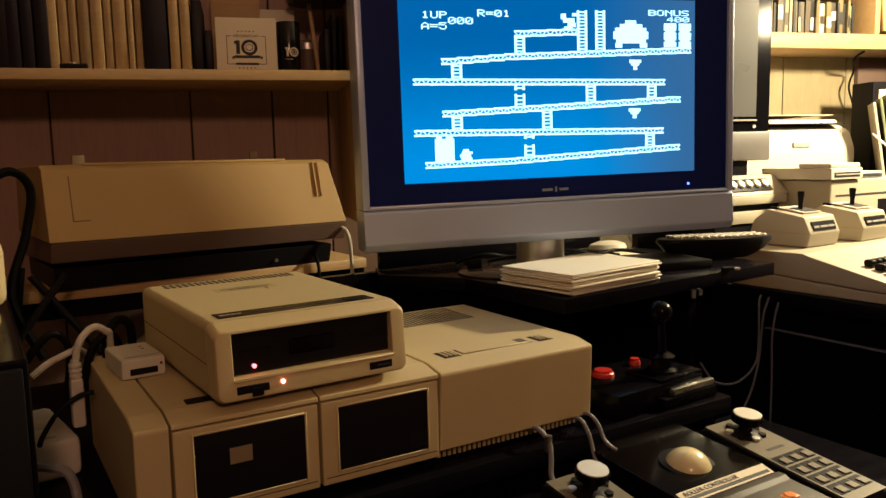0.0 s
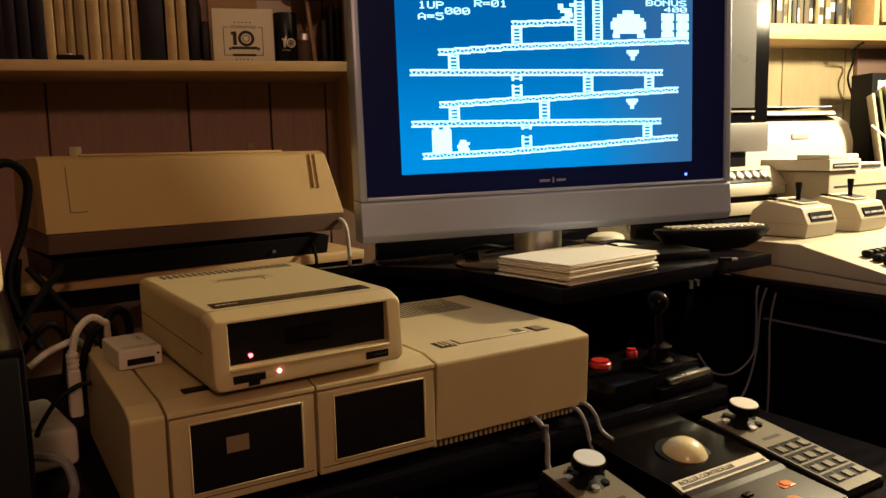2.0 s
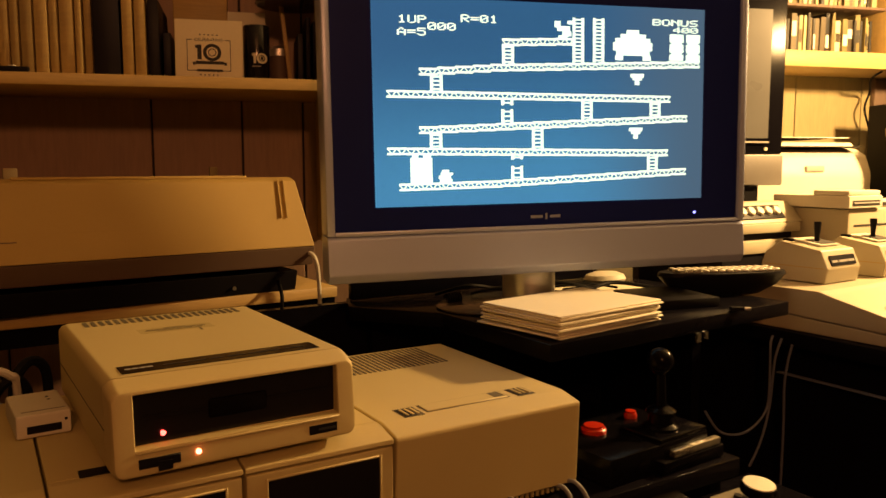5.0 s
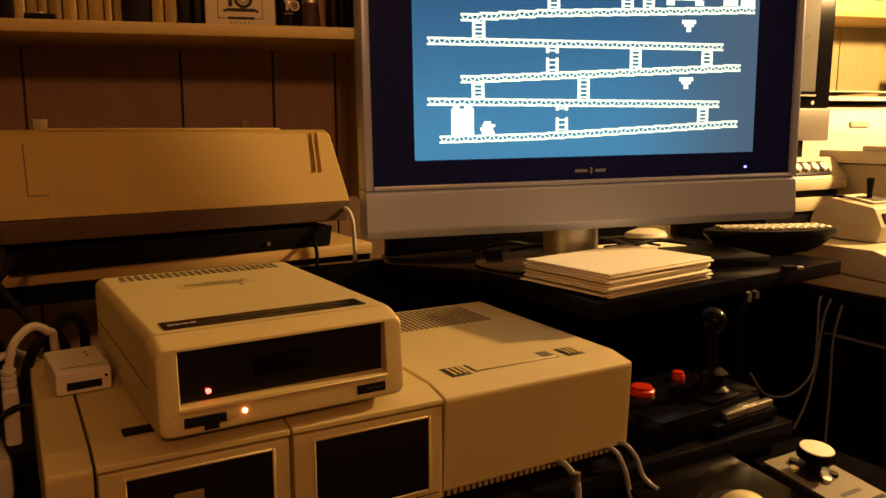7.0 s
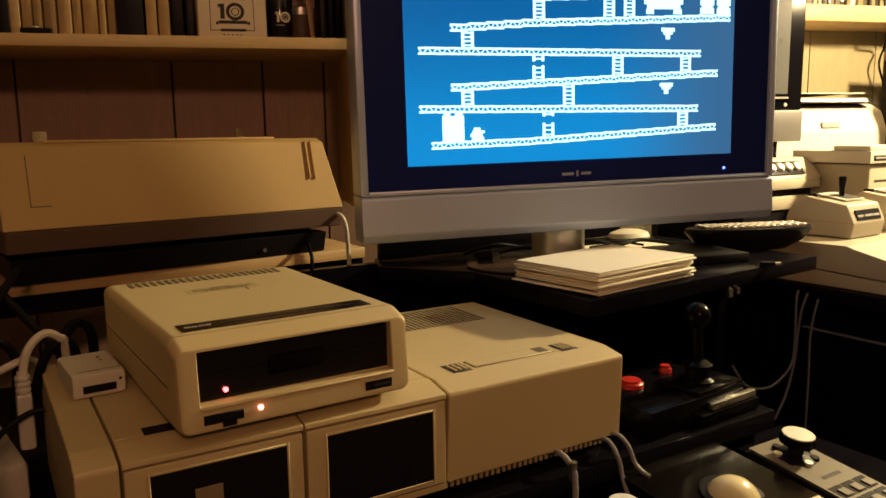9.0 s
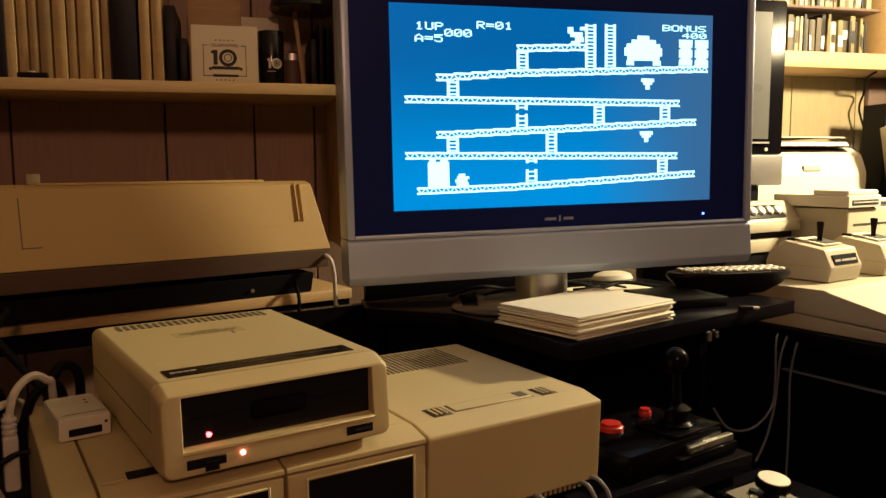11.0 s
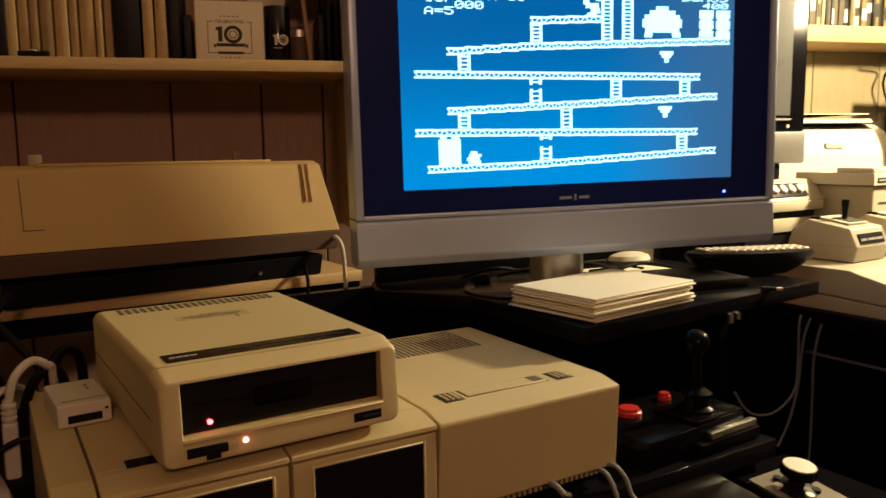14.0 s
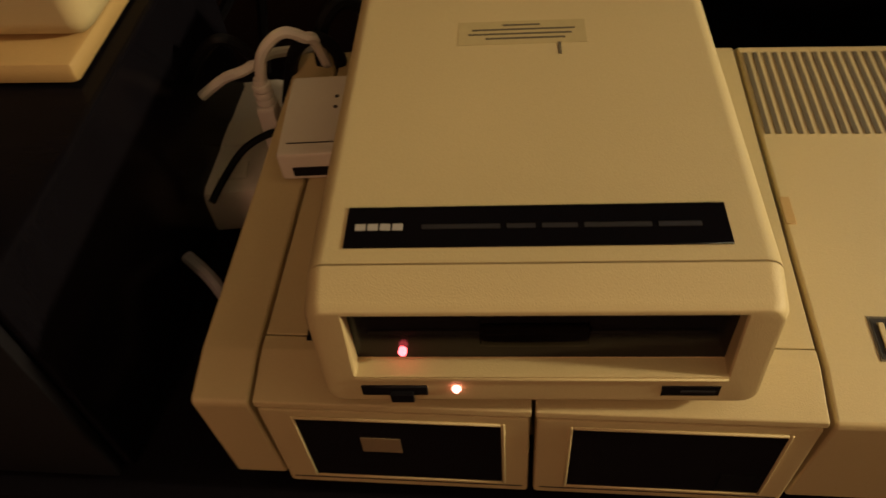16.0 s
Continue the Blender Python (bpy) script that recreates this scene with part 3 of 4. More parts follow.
def girder(bm, x0, z0, x1, z1, h=0.0105):
    n = max(2, int((x1 - x0) / 0.0056))
    steps = max(4, round((x1 - x0) / 0.028))
    for s in range(steps):
        a, b = x0 + (x1 - x0) * s / steps, x0 + (x1 - x0) * (s + 1) / steps
        z = z0 + (z1 - z0) * s / (steps - 1)
        box(bm, a, b, 0.0042, 0.0048, z + h - 0.0030, z + h)
        box(bm, a, b, 0.0042, 0.0048, z, z + 0.0030)
        k = int((b - a) / 0.0056)
        for i in range(k):
            c = a + (i + 0.5) * (b - a) / k
            s2 = 0.0018 if i % 2 else -0.0018
            q = [bm.verts.new((c + dx, 0.0045, zz)) for dx, zz in ((-s2 - 0.0011, z + 0.003), (-s2 + 0.0011, z + 0.003), (s2 + 0.0011, z + h - 0.003), (s2 - 0.0011, z + h - 0.003))]
            bm.faces.new(q)


def ladder(bm, x, z0, z1, w=0.018):
    box(bm, x, x + 0.0042, 0.0042, 0.0048, z0, z1)
    box(bm, x + w - 0.0042, x + w, 0.0042, 0.0048, z0, z1)
    k = max(1, int((z1 - z0) / 0.0052))
    for i in range(k):
        z = z0 + (i + 0.3) * (z1 - z0) / k
        box(bm, x + 0.0042, x + w - 0.0042, 0.0042, 0.0048, z, z + 0.0022)


GIRDERS = [(0.102, 0.1225, 0.255, 0.124), (0.255, 0.125, 0.556, 0.1365), (0.086, 0.1722, 0.524, 0.1655), (0.132, 0.201, 0.557, 0.217), (0.087, 0.2502, 0.527, 0.2462), (0.133, 0.2808, 0.264, 0.2882), (0.264, 0.289, 0.577, 0.2985), (0.255, 0.3238, 0.366, 0.327)]
for x0, z0, x1, z1 in GIRDERS:
    bm = bmesh.new()
    girder(bm, x0, z0, x1, z1)
    part("girder", bm, GLYPH, screen)
for x, z0, z1 in ((0.2771, 0.135, 0.155), (0.2771, 0.164, 0.170), (0.4975, 0.145, 0.166), (0.1561, 0.181, 0.202), (0.3092, 0.179, 0.208), (0.2624, 0.216, 0.2355), (0.2624, 0.241, 0.249), (0.3877, 0.221, 0.248), (0.501, 0.225, 0.247), (0.1578, 0.260, 0.282), (0.2641, 0.299, 0.325), (0.3734, 0.303, 0.3665), (0.406, 0.304, 0.3672)):
    bm = bmesh.new()
    ladder(bm, x - 0.009, z0, z1)
    part("ladder", bm, GLYPH, screen)


def blocks(spans):
    """Flat lit blocks on the picture: (x0, x1, z0, z1)."""
    bm = bmesh.new()
    for x0, x1, z0, z1 in spans:
        box(bm, x0, x1, 0.0042, 0.0048, z0, z1)
    return bm


part("white_shape", blocks([(0.4335, 0.4460, 0.308, 0.315), (0.4790, 0.4925, 0.308, 0.315), (0.4350, 0.4900, 0.315, 0.322), (0.4300, 0.4945, 0.322, 0.334), (0.4335, 0.4910, 0.334, 0.340), (0.4420, 0.4835, 0.340, 0.346), (0.4520, 0.4720, 0.346, 0.352)]), GLYPH, screen)
part("white_shape", blocks([(0.1185, 0.1500, 0.133, 0.168), (0.1210, 0.1300, 0.168, 0.172), (0.1370, 0.1480, 0.168, 0.172)]), GLYPH, screen)
part("white_shape", blocks([(0.1610, 0.1790, 0.133, 0.138), (0.1590, 0.1770, 0.138, 0.143), (0.1620, 0.1800, 0.143, 0.147), (0.1640, 0.1740, 0.147, 0.151)]), GLYPH, screen)
part("white_shape", blocks([(0.3360, 0.3450, 0.352, 0.361), (0.3400, 0.3600, 0.347, 0.354), (0.3480, 0.3620, 0.340, 0.347), (0.3420, 0.3560, 0.336, 0.341), (0.3560, 0.3640, 0.357, 0.362)]), GLYPH, screen)
for x0 in (0.5245, 0.5530):
    part("white_shape", blocks([(x0, x0 + 0.0235, 0.309, 0.318), (x0 + 0.003, x0 + 0.0205, 0.318, 0.321), (x0, x0 + 0.0235, 0.321, 0.333), (x0 + 0.003, x0 + 0.0205, 0.333, 0.336), (x0, x0 + 0.0235, 0.336, 0.348)]), GLYPH, screen)
for x, z in ((0.470, 0.280), (0.4685, 0.2005)):
    part("white_shape", blocks([(x - 0.0035, x + 0.0035, z - 0.008, z - 0.001), (x - 0.0075, x + 0.0075, z - 0.001, z + 0.003), (x - 0.0110, x + 0.0110, z + 0.003, z + 0.0085)]), GLYPH, screen)

GLYPHS = {"1": "0010001100001000010000100001000111000000"[:35], "U": "10001100011000110001100011000101110", "P": "11110100011000111110100001000010000", "A": "00100010101000110001111111000110001",
          "=": "00000000001111100000111110000000000", "5": "11111100001111000001000011000101110", "R": "11110100011000111110101001001010001", "0": "01110100011001110101110011000101110",
          "B": "11110100011000111110100011000111110", "O": "01110100011000110001100011000101110", "N": "10001110011010110011100011000110001", "S": "01111100001000001110000010000111110", "4": "00010001100101010010111110001000010"}


def game_text(text, x, z, step=0.0141, high=0.0104):
    """Block letters, the left end at x and the foot at z."""
    spans, w, h = [], step / 5.8, high / 7
    for i, c in enumerate(text):
        for k, bit in enumerate(GLYPHS[c]):
            if bit == "1":
                a, b = x + i * step + (k % 5) * w, z + (6 - k // 5) * h
                spans.append((a, a + w * 1.02, b, b + h * 1.02))
    part("game_text", blocks(spans), GLYPH, screen)


game_text("1UP", 0.1045, 0.3510)
game_text("A=5", 0.1035, 0.3345)
game_text("000", 0.1465, 0.3425)
game_text("R=01", 0.1945, 0.3545)
game_text("BONUS", 0.4950, 0.3600, 0.0158, 0.0092)
game_text("400", 0.5300, 0.3500, 0.0150, 0.0082)
part("neck", lathe([(0.041, -0.056), (0.041, -0.001)], 0.321, 0.07, 40), CHROME, tv, "silver cylindrical neck")
part("foot_plate", lathe([(0.128, -0.0595), (0.130, -0.057), (0.126, -0.054), (0.05, -0.053), (0.0, -0.053)], 0.0, 0.0, 48), FOOT, tv, "dark glossy oval foot").matrix_local = pose(0.30, 0.06, 0, 0, 0.9, 0) @ Matrix.Diagonal((1, 0.72, 1, 1))

# ---- envelopes, remote ----
E1 = pose(0.729, 0.840, 0.8545, 0, 0, 8.1)
for i in range(11):
    r = random.Random(i)
    dx, dy, a = r.uniform(-0.006, 0.006), r.uniform(-0.004, 0.004), r.uniform(-1.5, 1.5)
    solid("envelope", boxm(0, 0.207, 0, 0.142, 0, 0.0026, 0.0008, 1), PAPER, "cream paper disk envelope lying in a neat stack", "envelope", E1 @ pose(dx, dy, i * 0.00275, 0, 0, a), group="stack of envelopes")
R1 = pose(1.205, 0.985, 0.8545, 0, 0, -20)
rem = thing("remote_control", "large dark remote control with pale rubber keys", "remote control", R1)
bm = lathe([(0.0, 0.0), (0.07, 0.0), (0.100, 0.014), (0.118, 0.032), (0.115, 0.038), (0.0, 0.038)], seg=40)
for v in bm.verts:
    v.co.y *= 0.36
part("body", bm, BLACKP, rem)
for i in range(13):
    for j in range(3):
        part("key", boxm(-0.09 + i * 0.0145, -0.079 + i * 0.0145, -0.022 + j * 0.016, -0.012 + j * 0.016, 0.0375, 0.0430, 0.0016, 1), WHITEP, rem)

# ---- side desk: computer, game sticks, devices ----
C2 = pose(1.315, 0.676, 0.7905, 0, 0, 2)
coco = thing("home_computer", "off-white home computer with built-in keyboard on the side desk", "computer", C2)
part("lower_shell", prism([(0.0, 0.006), (0.004, 0.0), (0.346, 0.0), (0.350, 0.030), (0.0, 0.014)], 0, 0.40, 0.002), CREAM, coco)
part("upper_shell", prism([(0.0, 0.0155), (0.350, 0.0315), (0.345, 0.071), (0.198, 0.0725), (0.184, 0.068), (0.012, 0.029)], 0, 0.40, 0.003), CREAM, coco)
for j in range(4):
    for i in range(14):
        y = 0.045 + j * 0.021
        part("key", boxm(0.045 + i * 0.0205 + j * 0.004, 0.062 + i * 0.0205 + j * 0.004, y - 0.008, y + 0.009, 0.0275 + y * 0.235, 0.0390 + y * 0.235, 0.003, 1), BLACKP, coco)


def game_stick(at):
    st = thing("analog_joystick", "cream plastic joystick box with a black stick", "joystick", at, group="joysticks on the computer")
    part("shell", prism([(0.0, 0.022), (0.004, 0.0), (0.100, 0.0), (0.106, 0.022), (0.100, 0.040), (0.075, 0.058), (0.012, 0.048)], 0, 0.086, 0.0025), CREAM, st)
    part("seam", boxm(-0.0004, 0.0864, 0.006, 0.098, 0.0214, 0.0224), BEIGE2, st)
    part("badge", prism([(0.0022, 0.026), (0.0078, 0.040), (0.0062, 0.040), (0.0006, 0.026)], 0.012, 0.076), BLACKP, st)
    for a, b in ((0.015, 0.029), (0.033, 0.054), (0.056, 0.072)):
        part("text_bar", prism([(0.0030, 0.0305), (0.0042, 0.0335), (0.0030, 0.0335), (0.0018, 0.0305)], a, b), GREYINK, st)
    part("gate_plate", prism([(0.026, 0.0518), (0.072, 0.0588), (0.072, 0.0604), (0.026, 0.0534)], 0.022, 0.074), WHITEP, st)
    part("gate", prism([(0.030, 0.0535), (0.058, 0.0578), (0.058, 0.0592), (0.030, 0.0549)], 0.034, 0.070), SLOT, st)
    part("stick", lathe([(0.004, 0.054), (0.0035, 0.064), (0.0055, 0.083), (0.0050, 0.086), (0.0, 0.0865)], 0.046, 0.046, 16), BLACKP, st)
    part("fire_button", boxm(0.012, 0.020, 0.066, 0.080, 0.055, 0.061, 0.001, 1), BLACKP, st)
    return st


g1 = game_stick(pose(1.384, 0.908, 0.8635, 0, 0, 2) @ Matrix.Scale(1.22, 4))
copy_thing(g1, pose(1.556, 0.903, 0.8635, 0, 0, 2))

big = thing("disk_drive_unit", "large off-white device with a flat box on it", "drive unit", pose(1.738, 1.088, 0.7905))
part("case", boxm(0, 0.34, 0, 0.21, 0, 0.187, 0.006), CREAM, big)
part("front_line", boxm(0.02, 0.32, -0.001, 0.004, 0.148, 0.152), SLOT, big)
part("front_window", boxm(0.20, 0.31, -0.001, 0.004, 0.06, 0.135), SMOKED, big)
flat = thing("flat_drive", "flat off-white drive with a dark slot, stacked on a larger device", "drive", pose(1.725, 1.080, 0.9785))
part("case", boxm(0, 0.128, 0, 0.185, 0, 0.0275, 0.003), WHITEP, flat)
part("top_plate", boxm(0.004, 0.124, 0.004, 0.088, 0.0277, 0.0385, 0.003), WHITEP, flat)
part("slot", boxm(0.012, 0.116, -0.001, 0.004, 0.006, 0.0175), SLOT, flat)
part("slot_lip", boxm(0.016, 0.112, -0.0025, 0.0, 0.0105, 0.0135), GREYINK, flat)
flat2 = thing("flat_drive", "flat off-white box with a dark slot", "drive", pose(1.866, 1.092, 0.9785))
part("case", boxm(0, 0.10, 0, 0.18, 0, 0.016, 0.003), WHITEP, flat2)
part("slot", boxm(0.008, 0.092, -0.001, 0.004, 0.004, 0.011), SLOT, flat2)

dial = thing("label_machine", "beige device with white keys in a dark curved opening", "device", pose(1.472, 1.200, 0.7905))
part("base", boxm(0, 0.240, 0, 0.066, 0, 0.088, 0.004), BLACKP, dial)
part("middle", boxm(-0.004, 0.250, -0.006, 0.066, 0.0885, 0.118, 0.004), CREAM, dial)
part("gap", boxm(0.004, 0.238, 0.004, 0.062, 0.1185, 0.1330), BLACKP, dial)
part("ledge", boxm(-0.002, 0.252, -0.010, 0.066, 0.1335, 0.1550, 0.003), CREAM, dial)
part("upper", prism([(-0.008, 0.1555), (0.030, 0.2005), (0.060, 0.2005), (0.066, 0.1555)], 0, 0.264, 0.003), CREAM, dial)
part("opening", prism([(-0.0020, 0.1645), (0.0205, 0.1915), (0.0185, 0.1930), (-0.0040, 0.1660)], 0.02, 0.205, 0.0005), BLACKP, dial)
for i in range(6):
    knob_ = part("key", lathe([(0.0, 0.0), (0.0105, 0.0), (0.0115, 0.003), (0.0095, 0.007), (0.0, 0.008)], seg=20), WHITEP, dial)
    knob_.matrix_local = pose(0.038 + i * 0.029, 0.0078, 0.1800, 50)

mon = thing("monitor", "dark glossy flat monitor on a silver base", "monitor", pose(1.766, 1.276, 0.7905, 0, 0, -19))
part("frame", boxm(-0.42, 0.0, 0, 0.035, 0.308, 0.668, 0.004), BLACKJ, mon)
part("screen", boxm(-0.39, -0.040, -0.0015, 0.004, 0.345, 0.640), mat("grey_dead_screen", (0.10, 0.10, 0.10), 0.3, 0, 0.02, 80, 0, 0.05), mon)
part("sill", boxm(-0.39, -0.040, -0.006, 0.004, 0.334, 0.338), GREYINK, mon)
part("power_button", lathe([(0.0045, 0.0), (0.004, 0.002), (0.0, 0.0024)], seg=14), WHITEP, mon).matrix_local = pose(-0.044, 0.0, 0.320, 90)
part("base_bar", boxm(-0.42, -0.004, -0.012, 0.035, 0.235, 0.3075, 0.004), GREYBASE, mon)
part("stand_block", boxm(-0.36, -0.06, 0.0, 0.03, 0.0, 0.2345), BLACKP, mon)

lp = thing("laser_printer", "white laser printer with a sheet on its output tray", "printer", pose(2.0, 1.527, 0.7905, 0, 0, -17))
part("body", prism([(0.0, 0.0), (-0.004, 0.26), (0.02, 0.315), (0.06, 0.335), (0.36, 0.335), (0.38, 0.0)], 0, 0.40, 0.014), WHITEP, lp)
part("top_tray", prism([(0.02, 0.336), (0.03, 0.350), (0.30, 0.362), (0.32, 0.336)], 0.01, 0.35, 0.003), WHITEP, lp)
part("tray_gap", boxm(0.02, 0.36, 0.004, 0.2, 0.3360, 0.3385), SLOT, lp)
part("handle", boxm(0.17, 0.23, -0.006, 0.002, 0.265, 0.282, 0.002), GREYINK, lp)
solid("paper_sheet", boxm(0.03, 0.33, 0.02, 0.26, 0.0, 0.002), PAPER, "white sheet lying on the laser printer", "paper", pose(2.0, 1.527, 0.7905 + 0.3625, 0, 0, -17))

# shelf on the pale wall with disc cases
S = W @ pose(1.608, 0.737, 1.368)
sh = thing("wall_shelf", "thick pale shelf board fixed to the panelled wall", "shelf", S, kind="")
part("board", boxm(-0.75, 1.2, 0.0, 0.211, 0.0, 0.048, 0.003), PINE, sh)
part("divider", boxm(0.205, 0.225, 0.0, 0.205, 0.0485, 0.52, 0.002), PINE, sh)
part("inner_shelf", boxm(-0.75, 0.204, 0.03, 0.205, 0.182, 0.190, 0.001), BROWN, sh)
solid("leaning_board", boxm(0.0, 0.30, 0.0, 0.012, 0.0, 0.40, 0.002), BEIGE2, "tan board leaning at the shelf end", "board", S @ pose(0.245, 0.005, 0.06, 0, -6, 0))
COVERS = [mat("case_spine_%d" % k, col, 0.4, 0, 0.25, 90, 0.0, 0.25, rnd=0.4) for k, col in enumerate(((0.34, 0.30, 0.18), (0.02, 0.02, 0.02), (0.14, 0.11, 0.05), (0.46, 0.42, 0.30), (0.07, 0.055, 0.035), (0.22, 0.18, 0.09), (0.03, 0.028, 0.025)))]
for row, z0 in ((0, 0.0485), (1, 0.1905), (2, 0.3325)):
    x, r = -0.62, random.Random(7 + row)
    if row == 2:
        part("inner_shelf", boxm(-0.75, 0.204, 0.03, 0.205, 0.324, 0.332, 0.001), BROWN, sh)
    while x < 0.172:
        w, h = r.choice((0.0105, 0.0105, 0.015, 0.020)), r.uniform(0.096, 0.126)
        dp = r.uniform(0.0, 0.014)
        cover = r.choice(COVERS)
        dc = thing("disc_case", "thin plastic disc case standing on the wall shelf", "disc case", S @ pose(x, 0.045 + dp, z0, 0, r.uniform(-1.2, 1.2), 0), group="disc cases on the wall shelf")
        part("shell", boxm(0, w - 0.0014, 0, 0.13 - dp, 0, h, 0.0008, 1), cover, dc)
        if r.random() < 0.6:
            a = r.uniform(0.1, 0.5) * h
            part("spine_label", boxm(0.0015, w - 0.003, -0.0004, 0.0002, a, a + r.uniform(0.2, 0.45) * h), r.choice((PAPER, PAPER, COVERS[1], COVERS[4])), dc)
        x += w

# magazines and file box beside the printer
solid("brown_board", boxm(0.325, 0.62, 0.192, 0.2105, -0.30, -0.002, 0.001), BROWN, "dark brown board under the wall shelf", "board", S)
fb = thing("file_box", "black file box with a white label, behind magazines", "box", pose(2.512, 1.435, 0.7905, 0, 0, -22))
part("body", boxm(0.0, 0.34, 0.0, 0.10, 0.0, 0.47, 0.003), BLACKP, fb)
part("label", boxm(0.02, 0.065, -0.001, 0.001, 0.415, 0.445), PAPER, fb)
F = pose(2.275, 1.315, 0.7905, 0, 0, -56)
F = Matrix.Translation((0.045, 0.0, 0)) @ F
solid("storage_box", boxm(-0.01, 0.26, 0.0, 0.2, 0.0, 0.11, 0.003), BROWN, "brown storage box carrying magazines", "box", F)
for i in range(11):
    col = ((0.50, 0.45, 0.34), (0.17, 0.19, 0.10), (0.62, 0.56, 0.42), (0.55, 0.48, 0.32), (0.66, 0.62, 0.5), (0.6, 0.5, 0.2), (0.5, 0.45, 0.36), (0.24, 0.22, 0.14), (0.6, 0.55, 0.45), (0.4, 0.3, 0.2), (0.65, 0.6, 0.5))[i]
    solid("magazine", boxm(0, 0.007, 0, 0.19, 0, 0.285 + 0.012 * (i % 3), 0.001, 1), mat("magazine_cover_%d" % i, col, 0.4, 0, 0.3, 30, 0, 0.3), "magazine leaning beside the laser printer", "magazine", F @ pose(0.035 + i * 0.0185, 0.005, 0.1115, 0, -9, 0), group="leaning magazines")

# ---- pine board carrying the printer ----
B = pose(0.143, 1.272, 0, 0, 0, 2.5)
bd = thing("pine_board_shelf", "low pine board on blocks carrying the printer", "shelf", B)
part("board", boxm(-0.55, 0.49, 0.0, 0.212, 0.854, 0.8715, 0.002), PINE, bd)
part("block", boxm(0.44, 0.47, 0.03, 0.10, 0.7005, 0.8535), PINE, bd)
part("block", boxm(-0.50, -0.47, 0.03, 0.10, 0.7005, 0.8535), PINE, bd)
part("front_batten", boxm(-0.55, 0.49, 0.010, 0.03, 0.826, 0.8535), BLACKW, bd)

# ---- things on the bookcase shelf ----
ZS = 1.2075


def book(u, w, h, d, v0, material, label, group, lean=0.0):
    ob = thing("book", label, "book", W @ pose(u, v0, ZS, 0, lean, 0), group=group)
    part("cover", boxm(0.0, w - 0.0024, 0.0, d, 0.0, h, 0.0012), material, ob)
    part("pages", boxm(0.003, w - 0.0052, 0.006, d + 0.0015, 0.004, h + 0.0006), PAPER, ob)
    return ob


r = random.Random(3)
u = -1.58
while u < -0.56:
    w = r.uniform(0.012, 0.035)
    dark = r.random() < 0.4
    book(u, w, r.uniform(0.20, 0.27), 0.16, r.uniform(0.012, 0.03), DARKBOOK if dark else TANBOOK, "dark ring binder on the bookcase shelf" if dark else "tan paperback manual on the bookcase shelf", "books on the bookcase shelf")
    u += w
for w in (0.021, 0.02, 0.022):
    book(u, w, 0.25, 0.17, 0.014, DARKBOOK, "dark ring binder on the bookcase shelf", "books on the bookcase shelf")
    u += w
u = -0.498
for w in (0.024, 0.016, 0.014, 0.019, 0.020, 0.014, 0.022, 0.011, 0.013):
    book(u, w, r.uniform(0.235, 0.262), 0.165, r.uniform(0.016, 0.026), TANBOOK, "tan paperback manual on the bookcase shelf", "books on the bookcase shelf")
    u += w
book(u, 0.040, 0.25, 0.17, 0.018, DARKBOOK, "wide black ring binder on the bookcase shelf", "books on the bookcase shelf")
u += 0.041
for w in (0.018, 0.018):
    book(u, w, 0.25, 0.165, 0.02, TANBOOK, "tan paperback manual on the bookcase shelf", "books on the bookcase shelf")
    u += w
book(u + 0.001, 0.018, 0.118, 0.15, 0.026, DARKBOOK, "short black book on the bookcase shelf", "books on the bookcase shelf")
book(u + 0.020, 0.014, 0.072, 0.12, 0.050, DARKBOOK, "low dark booklet behind the printed card", "books on the bookcase shelf")
book(-0.036, 0.012, 0.085, 0.10, 0.09, DARKBOOK, "dark book beside the bookcase side", "books at the shelf end")
book(-0.022, 0.010, 0.112, 0.10, 0.085, DARKBOOK, "dark book beside the bookcase side", "books at the shelf end")
book(-0.011, 0.010, 0.105, 0.10, 0.08, DARKBOOK, "dark book beside the bookcase side", "books at the shelf end")

pen = thing("folding_knife", "small dark folding tool lying before the books", "tool", W @ pose(-0.475, 0.006, ZS))
part("body", boxm(0.0, 0.042, 0.0, 0.010, 0.0, 0.008, 0.002), BLACKP, pen)
part("clip", boxm(0.015, 0.024, 0.001, 0.009, 0.0082, 0.0100, 0.0005, 1), WHITEP, pen)

card = thing("printed_card", "cream square card with dark round print, propped on the shelf", "card", W @ pose(-0.230, 0.036, ZS, -8, 0, 0))
part("board", boxm(0.0, 0.104, 0.0, 0.004, 0.0, 0.0955, 0.0015), CARDSTOCK, card)
for q in ((0.018, 0.085, 0.0127, 0.0137), (0.018, 0.0190, 0.0127, 0.063), (0.084, 0.085, 0.0127, 0.063), (0.018, 0.026, 0.062, 0.063), (0.077, 0.085, 0.062, 0.063)):
    part("border_line", boxm(q[0], q[1], -0.0003, 0.0001, q[2], q[3]), INK, card)


def numeral_one(x, z0, z1, w):
    bm = bmesh.new()
    box(bm, x + w * 0.35, x + w, -0.0004, 0.0001, z0, z1)
    box(bm, x, x + w * 0.35, -0.0004, 0.0001, z1 - (z1 - z0) * 0.24, z1 - (z1 - z0) * 0.04)
    return bm


def numeral_ring(cx, cz, radii, depth):
    bm = bmesh.new()
    for r0, r1 in radii:
        for k in range(40):
            a, b = 2 * math.pi * k / 40, 2 * math.pi * (k + 1) / 40
            bm.faces.new([bm.verts.new((cx + rr * math.cos(q), depth(cx + rr * math.cos(q)), cz + rr * math.sin(q))) for rr, q in ((r0, a), (r1, a), (r1, b), (r0, b))])
    return bm


